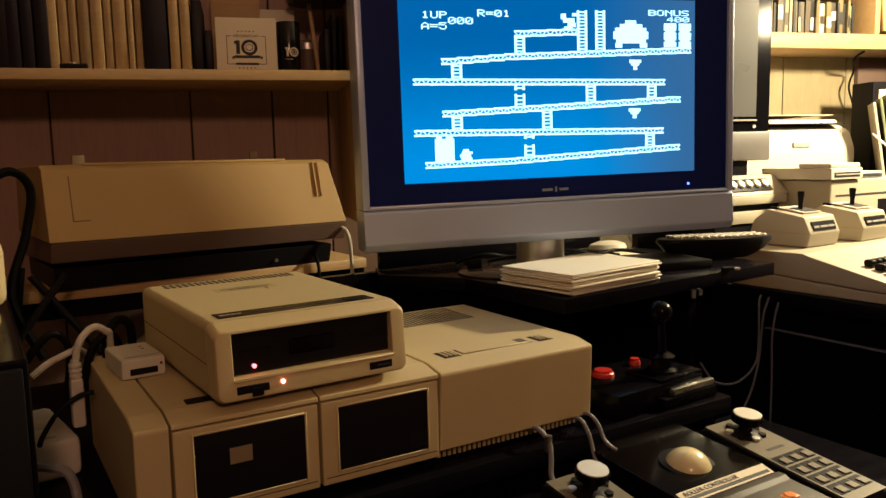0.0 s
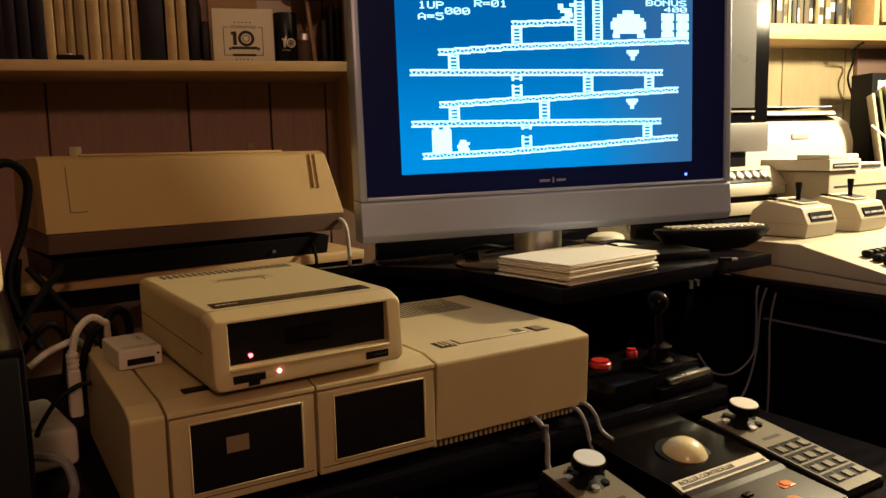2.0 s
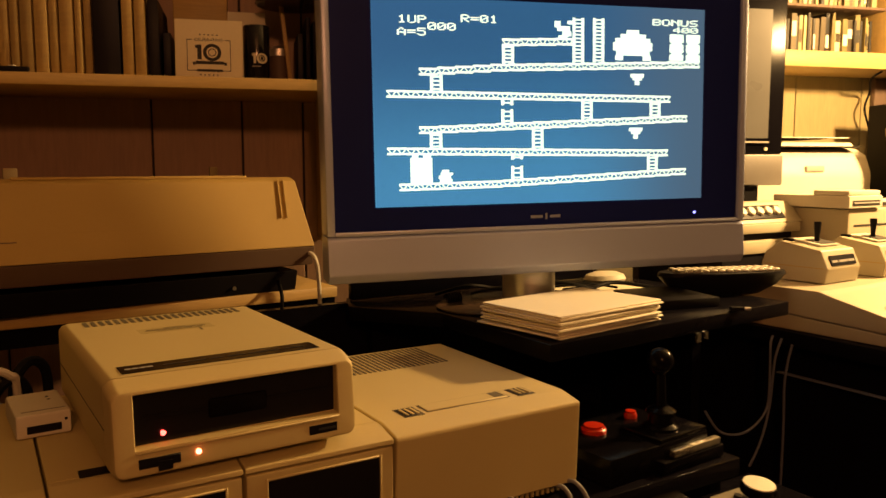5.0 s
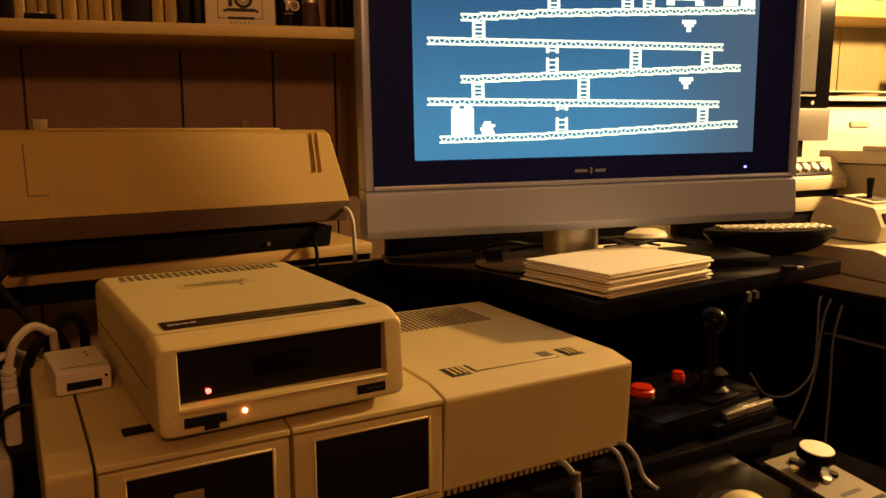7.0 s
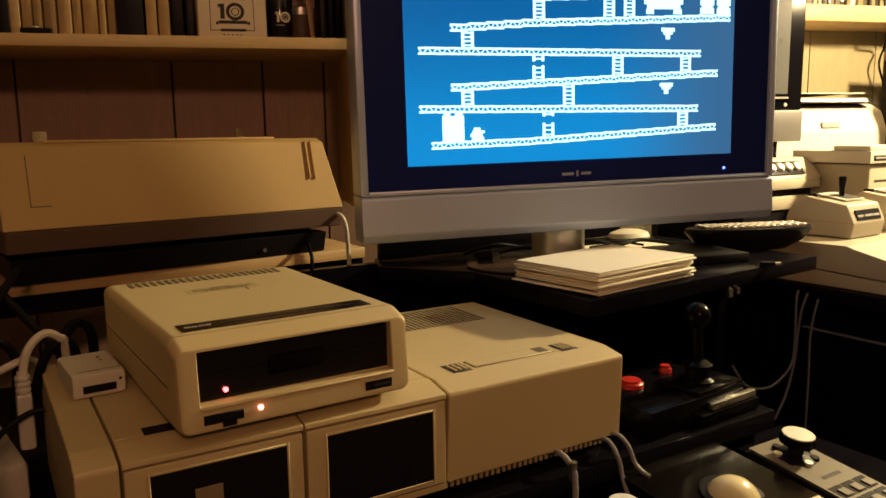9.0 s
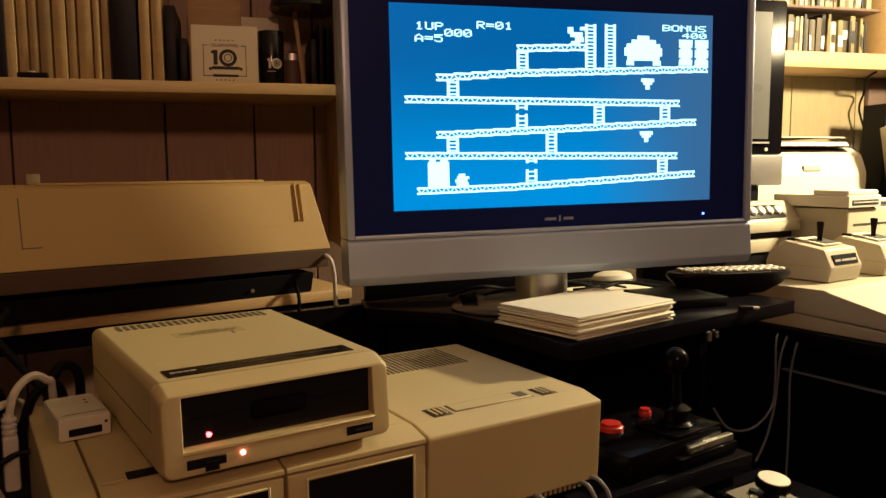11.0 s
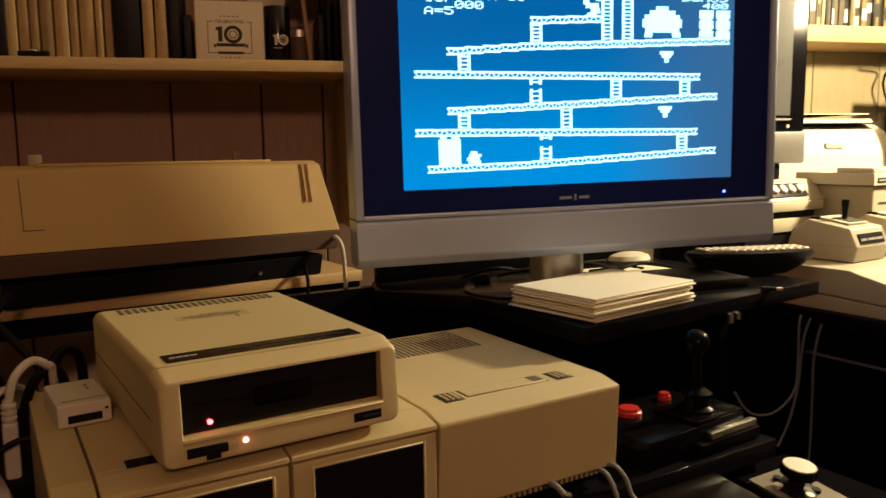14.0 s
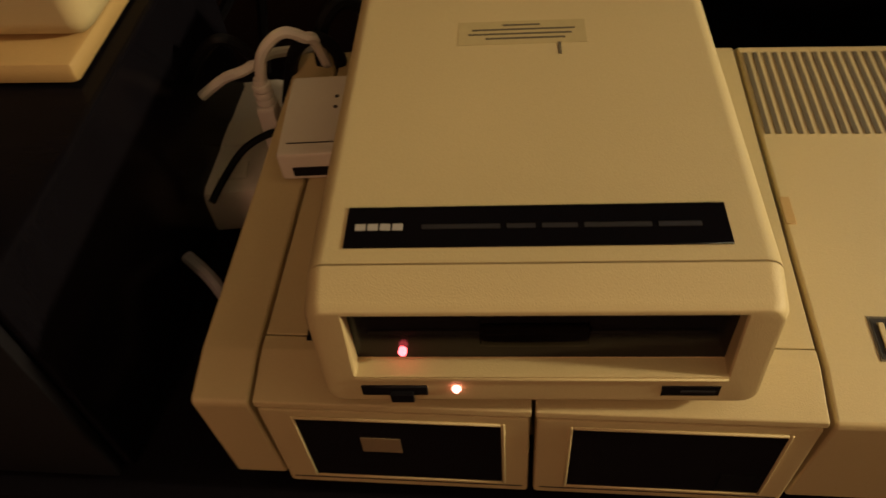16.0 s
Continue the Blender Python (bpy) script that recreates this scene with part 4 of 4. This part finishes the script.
part("number", numeral_one(0.0305, 0.031, 0.0548, 0.0098), INK, card)
part("number", numeral_ring(0.0565, 0.0425, ((0.0088, 0.0140), (0.0050, 0.0064)), lambda x: -0.0004), INK, card)
part("ribbon_print", boxm(0.031, 0.0745, -0.0003, 0.0001, 0.0235, 0.0285), INK, card)
part("ribbon_end", boxm(0.0268, 0.0306, -0.0003, 0.0001, 0.0222, 0.0268), INK, card)
part("ribbon_end", boxm(0.0749, 0.0787, -0.0003, 0.0001, 0.0222, 0.0268), INK, card)
letters("word", "CELEBRATING", 0.0068, INK, card, pose(0.0515, -0.0002, 0.0605, 90))
part("text_bar", boxm(0.033, 0.072, -0.0003, 0.0001, 0.0115, 0.0155), INK, card)
for k in range(5):
    part("dot", boxm(0.037 + k * 0.0065, 0.0395 + k * 0.0065, -0.0003, 0.0001, 0.0055, 0.0072), INK, card)
    part("dot", boxm(0.037 + k * 0.0065, 0.0395 + k * 0.0065, -0.0003, 0.0001, 0.0700, 0.0717), INK, card)

mug = thing("mug", "black tumbler with a pale printed number, on the shelf", "mug", W @ pose(-0.104, 0.065, ZS))
part("cup", lathe([(0.0, 0.0), (0.0195, 0.0), (0.0205, 0.003), (0.0215, 0.088), (0.0205, 0.0895), (0.0190, 0.087), (0.0182, 0.010), (0.0, 0.009)], seg=40), BLACKG, mug)
part("number", numeral_one(-0.0078, 0.028, 0.044, 0.0062), PAPER, mug).location.y = -0.0217
part("number", numeral_ring(0.0078, 0.036, ((0.0050, 0.0084), (0.0022, 0.0036)), lambda x: -math.sqrt(0.0219 ** 2 - x * x)), PAPER, mug)
part("text_bar", boxm(-0.008, 0.006, -0.0222, -0.0205, 0.0225, 0.0240), GREYINK, mug)
solid("folded_paper", boxm(0.0, 0.068, 0.0, 0.0015, 0.0, 0.125, 0.0004, 1), PAPER, "pale paper standing behind the mug", "paper", W @ pose(-0.155, 0.125, ZS, -4, 0, 0))
solid("wooden_box", boxm(-0.238, -0.150, 0.13, 0.20, 0.0, 0.155, 0.002), PINE, "brown wooden box behind the printed card", "box", W @ pose(0, 0, ZS))
solid("wooden_stick", boxm(0.0, 0.007, 0.0, 0.012, 0.0, 0.155, 0.001), PINE, "thin wooden stick leaning on the shelf", "stick", W @ pose(-0.051, 0.10, ZS, 0, -6, 0))
jar = thing("jar", "small round metal-lidded jar behind the mug", "jar", W @ pose(-0.066, 0.125, ZS))
part("glass", lathe([(0.0, 0.0), (0.017, 0.0), (0.018, 0.05), (0.0, 0.05)], seg=28), BROWN, jar)
part("lid", lathe([(0.0, 0.0505), (0.018, 0.0505), (0.0175, 0.062), (0.010, 0.068), (0.0, 0.069)], seg=28), CHROME, jar)

cl = thing("clip_lamp", "unlit clip lamp with a glossy black metal shade", "lamp", pose(0.605, 1.395, 1.338))
bm = lathe([(0.062, 0.0), (0.064, 0.002), (0.058, 0.030), (0.040, 0.058), (0.022, 0.072), (0.020, 0.105), (0.0, 0.106), (0.0, 0.100), (0.016, 0.099), (0.018, 0.070), (0.036, 0.055), (0.055, 0.028), (0.0605, 0.001)], seg=40)
part("shade", bm, BLACKG, cl)
part("arm", tube([(0.0, 0.0, 0.105), (0.0, 0.03, 0.17), (0.0, 0.04, 0.24), (0.0, 0.02, 0.2815)], 0.005), BLACKP, cl)

# ---- arcade stick on the desk ----
J = pose(0.759, 0.737, 0.7005, 0, 0, 4)
js = thing("arcade_joystick", "black arcade joystick with ball top and red buttons on desk", "joystick", J)
part("box", boxm(-0.03, 0.150, 0.012, 0.135, 0.0, 0.034, 0.003), BLACKJ, js)
part("lower_step", boxm(0.050, 0.168, 0.0, 0.06, 0.0, 0.016, 0.003), BLACKJ, js)
part("metal_step", boxm(0.072, 0.162, 0.002, 0.0118, 0.0162, 0.026, 0.002), STEEL, js, "dull steel strip")
part("top_plate", boxm(0.060, 0.150, 0.014, 0.08, 0.0342, 0.039, 0.0015), BLACKJ, js)
part("collar", lathe([(0.022, 0.039), (0.022, 0.042), (0.016, 0.046), (0.015, 0.057), (0.019, 0.059), (0.019, 0.062), (0.009, 0.068), (0.0, 0.069)], 0.097, 0.045, 32), BLACKJ, js)
stick = part("sleeve", lathe([(0.0075, 0.0), (0.0065, 0.055)], 0, 0, 20), BLACKJ, js)
stick.matrix_local = pose(0.097, 0.045, 0.059, 0, -4, 0)
part("ball_top", lathe([(0.0, 0.048)] + [(0.0172 * math.sin(math.pi * k / 14), 0.066 - 0.0172 * math.cos(math.pi * k / 14)) for k in range(1, 14)] + [(0.0, 0.0832)], 0, 0, 28), BLACKJ, stick, "glossy black ball top")
for bx, by, s_ in ((0.026, 0.092, 1.0), (0.108, 0.104, 0.55)):
    z = 0.034
    part("button", lathe([(0.016 * s_, z), (0.016 * s_, z + 0.005), (0.0145 * s_, z + 0.0065), (0.0125 * s_, z + 0.0065), (0.0125 * s_, z + 0.0095), (0.0, z + 0.0105)], bx, by, 28), RED, js, "red push button")
part("cord", tube([(0.12, 0.12, 0.012), (0.19, 0.17, 0.004), (0.23, 0.14, 0.01)], 0.0025), BLACKC, js)

# ---- roller controller and hand controllers on the tray ----
U = pose(0.752, 0.739, 0.6485)
rc = thing("roller_controller", "black trackball controller with an ivory ball, on the keyboard tray", "game controller", U)
part("base", prism([(0.0, 0.0), (0.0, 0.035), (-0.142, 0.0235), (-0.160, 0.018), (-0.255, 0.010), (-0.255, 0.0)], -0.089, 0.072, 0.0012), SMOKEBROWN, rc)
part("label_strip", prism([(-0.1415, 0.0236), (-0.1585, 0.0186), (-0.1585, 0.0194), (-0.1415, 0.0244)], -0.084, 0.068), PAPER, rc, "cream strip with black print")
part("dark_stripe", prism([(-0.1515, 0.0206), (-0.1560, 0.0192), (-0.1560, 0.0204), (-0.1515, 0.0218)], -0.080, 0.064), INK, rc)
letters("title", "ROLLER CONTROLLER", 0.0090, INK, rc, pose(-0.031, -0.1498, 0.0224, 15.6))
part("collar", lathe([(0.0345, 0.0), (0.0345, 0.003), (0.0325, 0.0035)], seg=40), BLACKP, rc).matrix_local = pose(-0.011, -0.095, 0.0255, 9.6)
part("ball", lathe([(0.0300 * math.sin(math.pi * k / 24), -0.0300 * math.cos(math.pi * k / 24)) for k in range(25)], -0.011, -0.095, 40), IVORY, rc, "glossy ivory ball").location.z = 0.0165
part("front_panel", prism([(-0.1600, 0.0186), (-0.1625, 0.0212), (-0.1720, 0.0206), (-0.1790, 0.0174), (-0.2535, 0.0112), (-0.2535, 0.0100), (-0.1605, 0.0182)], -0.0875, 0.0705, 0.0006), TAUPE, rc, "worn taupe panel")
for x, y in ((0.022, -0.210), (-0.005, -0.239)):
    frame_ = part("start_button", boxm(x, x + 0.022, y, y + 0.014, 0.0106, 0.0164, 0.0015), ORANGE, rc, "orange start button")
    part("button_cap", lathe([(0.0065, 0.0165), (0.006, 0.0176), (0.0, 0.0180)], x + 0.011, y + 0.007, 20), ORANGE, frame_)
part("start_button", boxm(-0.034, -0.020, -0.202, -0.194, 0.0140, 0.0190, 0.002), BLACKP, rc)


def hand_controller(at):
    hc = thing("hand_controller", "black and grey hand controller with a silver-topped knob and keypad", "game controller", at, group="hand controllers on the tray")
    part("shell", prism([(0.0, -0.02), (0.0, 0.006), (-0.012, 0.010), (-0.205, 0.010), (-0.212, 0.006), (-0.212, -0.012)], -0.038, 0.038, 0.003), BLACKP, hc)
    part("face_plate", boxm(-0.035, 0.035, -0.209, -0.004, 0.0102, 0.0112), FACE, hc)
    for j in range(4):
        for i in range(3):
            kx, ky = -0.0315 + i * 0.0215, -0.1945 + j * 0.0242
            pit = part("key_pit", boxm(kx, kx + 0.0195, ky, ky + 0.0205, 0.0113, 0.0116), BLACKC, hc, "black key opening")
            part("key", boxm(kx + 0.0055, kx + 0.0185, ky + 0.0012, ky + 0.0140, 0.0117, 0.0132, 0.0008, 1), FACE, pit)
    for k in range(7):
        a = 2 * math.pi * k / 7
        part("collar_tooth", lathe([(0.0055, 0.0113), (0.005, 0.0150), (0.0, 0.0152)], 0.021 * math.cos(a), -0.040 + 0.021 * math.sin(a), 10), CHROME if k % 2 else BLACKP, hc)
    part("stem", lathe([(0.024, 0.0113), (0.020, 0.0135), (0.009, 0.016), (0.008, 0.026)], 0.0, -0.040, 28), BLACKP, hc)
    knob = part("knob", lathe([(0.014, 0.0262), (0.0195, 0.028), (0.0200, 0.037), (0.0185, 0.0385)], 0.0, -0.040, 32), BLACKJ, hc)
    part("knob_disc", lathe([(0.0182, 0.0380), (0.0176, 0.0395), (0.0, 0.0397)], 0.0, -0.040, 32), DISC, knob, "brushed silver disc")
    part("text_bar", boxm(-0.016, 0.016, -0.088, -0.083, 0.0113, 0.0115), INK, hc)
    part("side_button", boxm(-0.041, -0.0385, -0.060, -0.030, -0.004, 0.005), BLACKG, hc)
    return hc


h1 = hand_controller(pose(0.594, 0.697, 0.670, 9.5, 0, 0))
copy_thing(h1, pose(0.870, 0.701, 0.676, 7.5, 0, 0))
for x in (0.594, 0.870):
    solid("controller_cradle", prism([(0.0, 0.0), (0.0, 0.0025), (-0.12, 0.0)], -0.03, 0.03), BLACKP, "black plastic cradle under a hand controller", "cradle", pose(x, 0.685, 0.6485), group="controller cradles")

# ---- cords ----
for name, label, m_, rad, pts in (
    ("looped_cable", "grey cable looping out of the console", GREYC, 0.0032, [(0.593, 0.770, 0.712), (0.588, 0.742, 0.722), (0.594, 0.728, 0.708), (0.592, 0.722, 0.690), (0.588, 0.715, 0.668), (0.600, 0.70, 0.652)]),
    ("looped_cable", "grey cable looping out of the console", GREYC, 0.0025, [(0.668, 0.770, 0.714), (0.671, 0.745, 0.724), (0.680, 0.735, 0.711), (0.684, 0.729, 0.693), (0.688, 0.720, 0.6845), (0.690, 0.712, 0.6820)]),
    ("looped_cable", "grey cable looping out of the console", GREYC, 0.0026, [(0.655, 0.770, 0.714), (0.657, 0.744, 0.720), (0.662, 0.732, 0.702), (0.664, 0.726, 0.680), (0.655, 0.70, 0.652)]),
    ("hanging_cable", "grey cable hanging under the side desk", HANGC, 0.0020, [(1.288, 0.942, 0.778), (1.273, 0.935, 0.765), (1.275, 0.935, 0.70), (1.270, 0.935, 0.655), (1.240, 0.935, 0.630), (1.20, 0.935, 0.622), (1.150, 0.935, 0.636), (1.113, 0.935, 0.676)]),
    ("hanging_cable", "grey cable hanging under the side desk", HANGC, 0.0020, [(1.2885, 0.925, 0.777), (1.281, 0.930, 0.745), (1.282, 0.935, 0.70), (1.280, 0.937, 0.655), (1.258, 0.935, 0.60), (1.23, 0.935, 0.56)]),
    ("hanging_cable", "grey cable hanging under the side desk", HANGC, 0.0020, [(1.2885, 0.905, 0.770), (1.286, 0.91, 0.74), (1.287, 0.915, 0.70), (1.292, 0.917, 0.64), (1.294, 0.918, 0.58), (1.295, 0.92, 0.48)]),
    ("monitor_cable", "pale cable running down beside the television", WHITEC, 0.0035, [(0.555, 1.33, 0.945), (0.572, 1.280, 0.936), (0.584, 1.264, 0.920), (0.589, 1.264, 0.87), (0.590, 1.264, 0.80)]),
    ("monitor_cable", "black cable below the printer", BLACKC, 0.003, [(0.53, 1.30, 0.90), (0.528, 1.268, 0.87), (0.525, 1.264, 0.84), (0.52, 1.264, 0.78)]),
    ("power_cable", "white power cable arching behind the console", WHITEC, 0.0042, [(0.112, 1.00, 0.824), (0.117, 1.0, 0.845), (0.126, 1.003, 0.857), (0.137, 1.006, 0.862), (0.148, 1.01, 0.855), (0.154, 1.02, 0.84), (0.156, 1.06, 0.74)]),
    ("power_cable", "white power cable lying behind the console", WHITEC, 0.004, [(0.066, 0.995, 0.816), (0.085, 1.0, 0.828), (0.103, 1.0, 0.8355), (0.118, 1.02, 0.835), (0.14, 1.06, 0.81)]),
    ("power_cable", "dark cable looping beside the console", BLACKC, 0.0045, [(0.060, 1.0, 0.830), (0.072, 1.0, 0.846), (0.09, 1.0, 0.861), (0.104, 1.005, 0.850), (0.108, 1.012, 0.825), (0.10, 1.015, 0.77)]),
    ("power_cable", "dark cable looping beside the console", BLACKC, 0.0055, [(0.150, 1.03, 0.80), (0.153, 1.035, 0.842), (0.168, 1.045, 0.860), (0.183, 1.055, 0.847), (0.186, 1.07, 0.80)]),
    ("power_cable", "dark cable looping beside the console", BLACKC, 0.005, [(0.12, 1.02, 0.79), (0.135, 1.02, 0.835), (0.155, 1.02, 0.848), (0.165, 1.03, 0.82), (0.15, 1.04, 0.77)]),
    ("power_cable", "thin dark cable beside the power strip", BLACKC, 0.003, [(0.128, 0.985, 0.790), (0.112, 0.985, 0.788), (0.09, 0.98, 0.776), (0.072, 0.965, 0.757), (0.066, 0.95, 0.750)]),
    ("power_cable", "grey cable hanging beside the console", GREYC, 0.005, [(0.06, 0.90, 0.745), (0.085, 0.88, 0.74), (0.092, 0.87, 0.715), (0.085, 0.84, 0.706), (0.095, 0.80, 0.706)]),
    ("power_cable", "dark cable beside the printer", BLACKC, 0.006, [(0.03, 1.20, 1.02), (0.07, 1.22, 1.045), (0.095, 1.23, 1.02), (0.085, 1.22, 0.96), (0.06, 1.18, 0.88), (0.09, 1.15, 0.80)]),
    ("shelf_cable", "dark cable hanging from the wall shelf", BLACKC, 0.0035, [(2.565, 1.50, 1.366), (2.575, 1.54, 1.345), (2.675, 1.60, 1.315), (2.66, 1.605, 1.26), (2.69, 1.60, 1.18), (2.695, 1.59, 1.05)]),
    ("keyboard_cable", "white cable draped beside the magazines", WHITEC, 0.004, [(2.28, 1.30, 1.09), (2.30, 1.22, 1.02), (2.36, 1.15, 0.99), (2.46, 1.10, 0.985)]),
):
    solid(name, tube(pts, rad), m_, label, "cable")
fer = thing("cable_sleeve", "polished metal sleeve round the looped grey cable", "cable sleeve", pose(0.5935, 0.7285, 0.7085, 4, 0, 0))
part("sleeve", lathe([(0.0034, -0.012), (0.0042, -0.012), (0.0044, -0.010), (0.0044, 0.006), (0.0042, 0.008), (0.0034, 0.008)], seg=20), STEEL, fer)
plug = thing("power_plug", "white power plug with ribbed strain relief", "plug", pose(0.1115, 1.0, 0.748))
part("body", boxm(-0.0075, 0.0075, -0.009, 0.009, 0.0, 0.058, 0.004), WHITEC, plug)
for k in range(3):
    part("rib", lathe([(0.0066, 0.0), (0.0074, 0.0025), (0.0066, 0.005)], seg=16), WHITEC, plug).location.z = 0.0585 + k * 0.0062
part("strain_relief", lathe([(0.0062, 0.058), (0.0048, 0.080)], seg=16), WHITEC, plug)
ps = thing("power_strip", "white power strip standing behind the console on the desk", "power strip", pose(0.085, 0.90, 0.7005, 0, 0, 8))
part("body", boxm(-0.032, 0.034, 0.065, 0.21, 0.0, 0.046, 0.008), WHITEC, ps)
part("socket", boxm(-0.018, 0.018, 0.12, 0.15, 0.0455, 0.0475, 0.001), WHITEP, ps)
part("switch", boxm(-0.012, 0.012, 0.078, 0.098, 0.0455, 0.050, 0.002), WHITEP, ps)
for p0, p1 in (((0.125, 1.177, 0.905), (-0.037, 1.126, 0.704)), ((0.084, 1.192, 0.905), (0.224, 1.150, 0.704)), ((0.075, 1.210, 0.915), (0.045, 1.175, 0.704))):
    solid("stand_strut", tube([p0, p1], 0.0050), BLACKP, "black strut crossing behind the console", "strut", group="crossed struts")

# ---- black cabinet and beige device at the near side ----
cab = thing("speaker_cabinet", "tall black cabinet standing beside the console", "cabinet", pose(0, 0, 0.7005))
part("body", boxm(-0.30, 0.054, 0.757, 1.10, 0.0, 0.190, 0.004), BLACKW, cab)
part("front_cloth", boxm(-0.295, 0.049, 0.748, 0.7565, 0.006, 0.184, 0.002), BLACKP, cab)
dev = thing("beige_device", "beige rounded device resting on the black cabinet", "device", pose(0, 0, 0.8915))
part("shell", boxm(-0.22, 0.048, 0.93, 1.12, 0.016, 0.088, 0.014, 4), BEIGE, dev)
part("foot", boxm(-0.20, 0.040, 0.91, 1.10, 0.0, 0.0155, 0.005), BEIGE2, dev)

# ---- small things on the raised shelf ----
solid("thin_black_box", boxm(0.0, 0.115, 0.0, 0.12, 0.0, 0.014, 0.002), BLACKP, "thin black plastic box behind the envelopes", "box", pose(0.985, 0.925, 0.8545, 0, 0, -12))
solid("sheet_of_paper", boxm(0.0, 0.20, 0.0, 0.16, 0.0, 0.001), PAPER, "loose white sheet under the black box", "paper", pose(0.93, 1.02, 0.8545, 0, 0, -10))
ms = thing("white_mouse", "white rounded mouse lying behind the television foot", "mouse", pose(1.13, 1.19, 0.8545, 0, 0, -10))
bm = lathe([(0.0, 0.0), (0.024, 0.0), (0.026, 0.005), (0.023, 0.013), (0.014, 0.018), (0.0, 0.020)], seg=28)
for v in bm.verts:
    v.co.x *= 1.7
part("shell", bm, WHITEP, ms)
key = thing("key_fob", "small metal thumb drive with a ring at the shelf edge", "thumb drive", pose(1.075, 0.862, 0.8545, 0, 0, -30))
part("body", boxm(0, 0.02, 0, 0.010, 0, 0.006, 0.001), BLACKP, key)
part("cap", boxm(0.0202, 0.030, 0.001, 0.009, 0.001, 0.005, 0.0008), CHROME, key)
bra = thing("shelf_bracket", "small metal bracket under the raised shelf", "bracket", pose(0.99, 0.853, 0.812))
part("plate", boxm(0.002, 0.010, 0, 0.004, 0.007, 0.0195), STEEL, bra)
part("plate", boxm(0.019, 0.025, 0, 0.004, 0.010, 0.0195), STEEL, bra)

# ---- cables behind the television ----
r = random.Random(11)
for i in range(5):
    x = 0.80 + i * 0.055
    y = 1.185 - 0.2 * (x - 0.66) + r.uniform(-0.02, 0.02)
    pts = [(x - 0.05, y + 0.02, 0.858 + r.uniform(0.0, 0.01)), (x, y, 0.864 + r.uniform(0, 0.014)), (x + 0.05, y + r.uniform(-0.02, 0.02), 0.862 + r.uniform(0, 0.014)), (x + 0.11, y - 0.03, 0.859)]
    solid("signal_cable", tube(pts, r.uniform(0.002, 0.0035)), BLACKC, "dark cable lying behind the television foot", "cable", group="cables behind the television")
coil = [(0.735 + 0.0045 * k / 4 * 1.0, 1.115 + 0.006 * math.cos(k * math.pi / 2), 0.868 + 0.007 * math.sin(k * math.pi / 2)) for k in range(26)]
solid("coiled_cord", tube(coil, 0.0018, 6, 3), BLACKC, "black coiled cord lying behind the television", "cable")
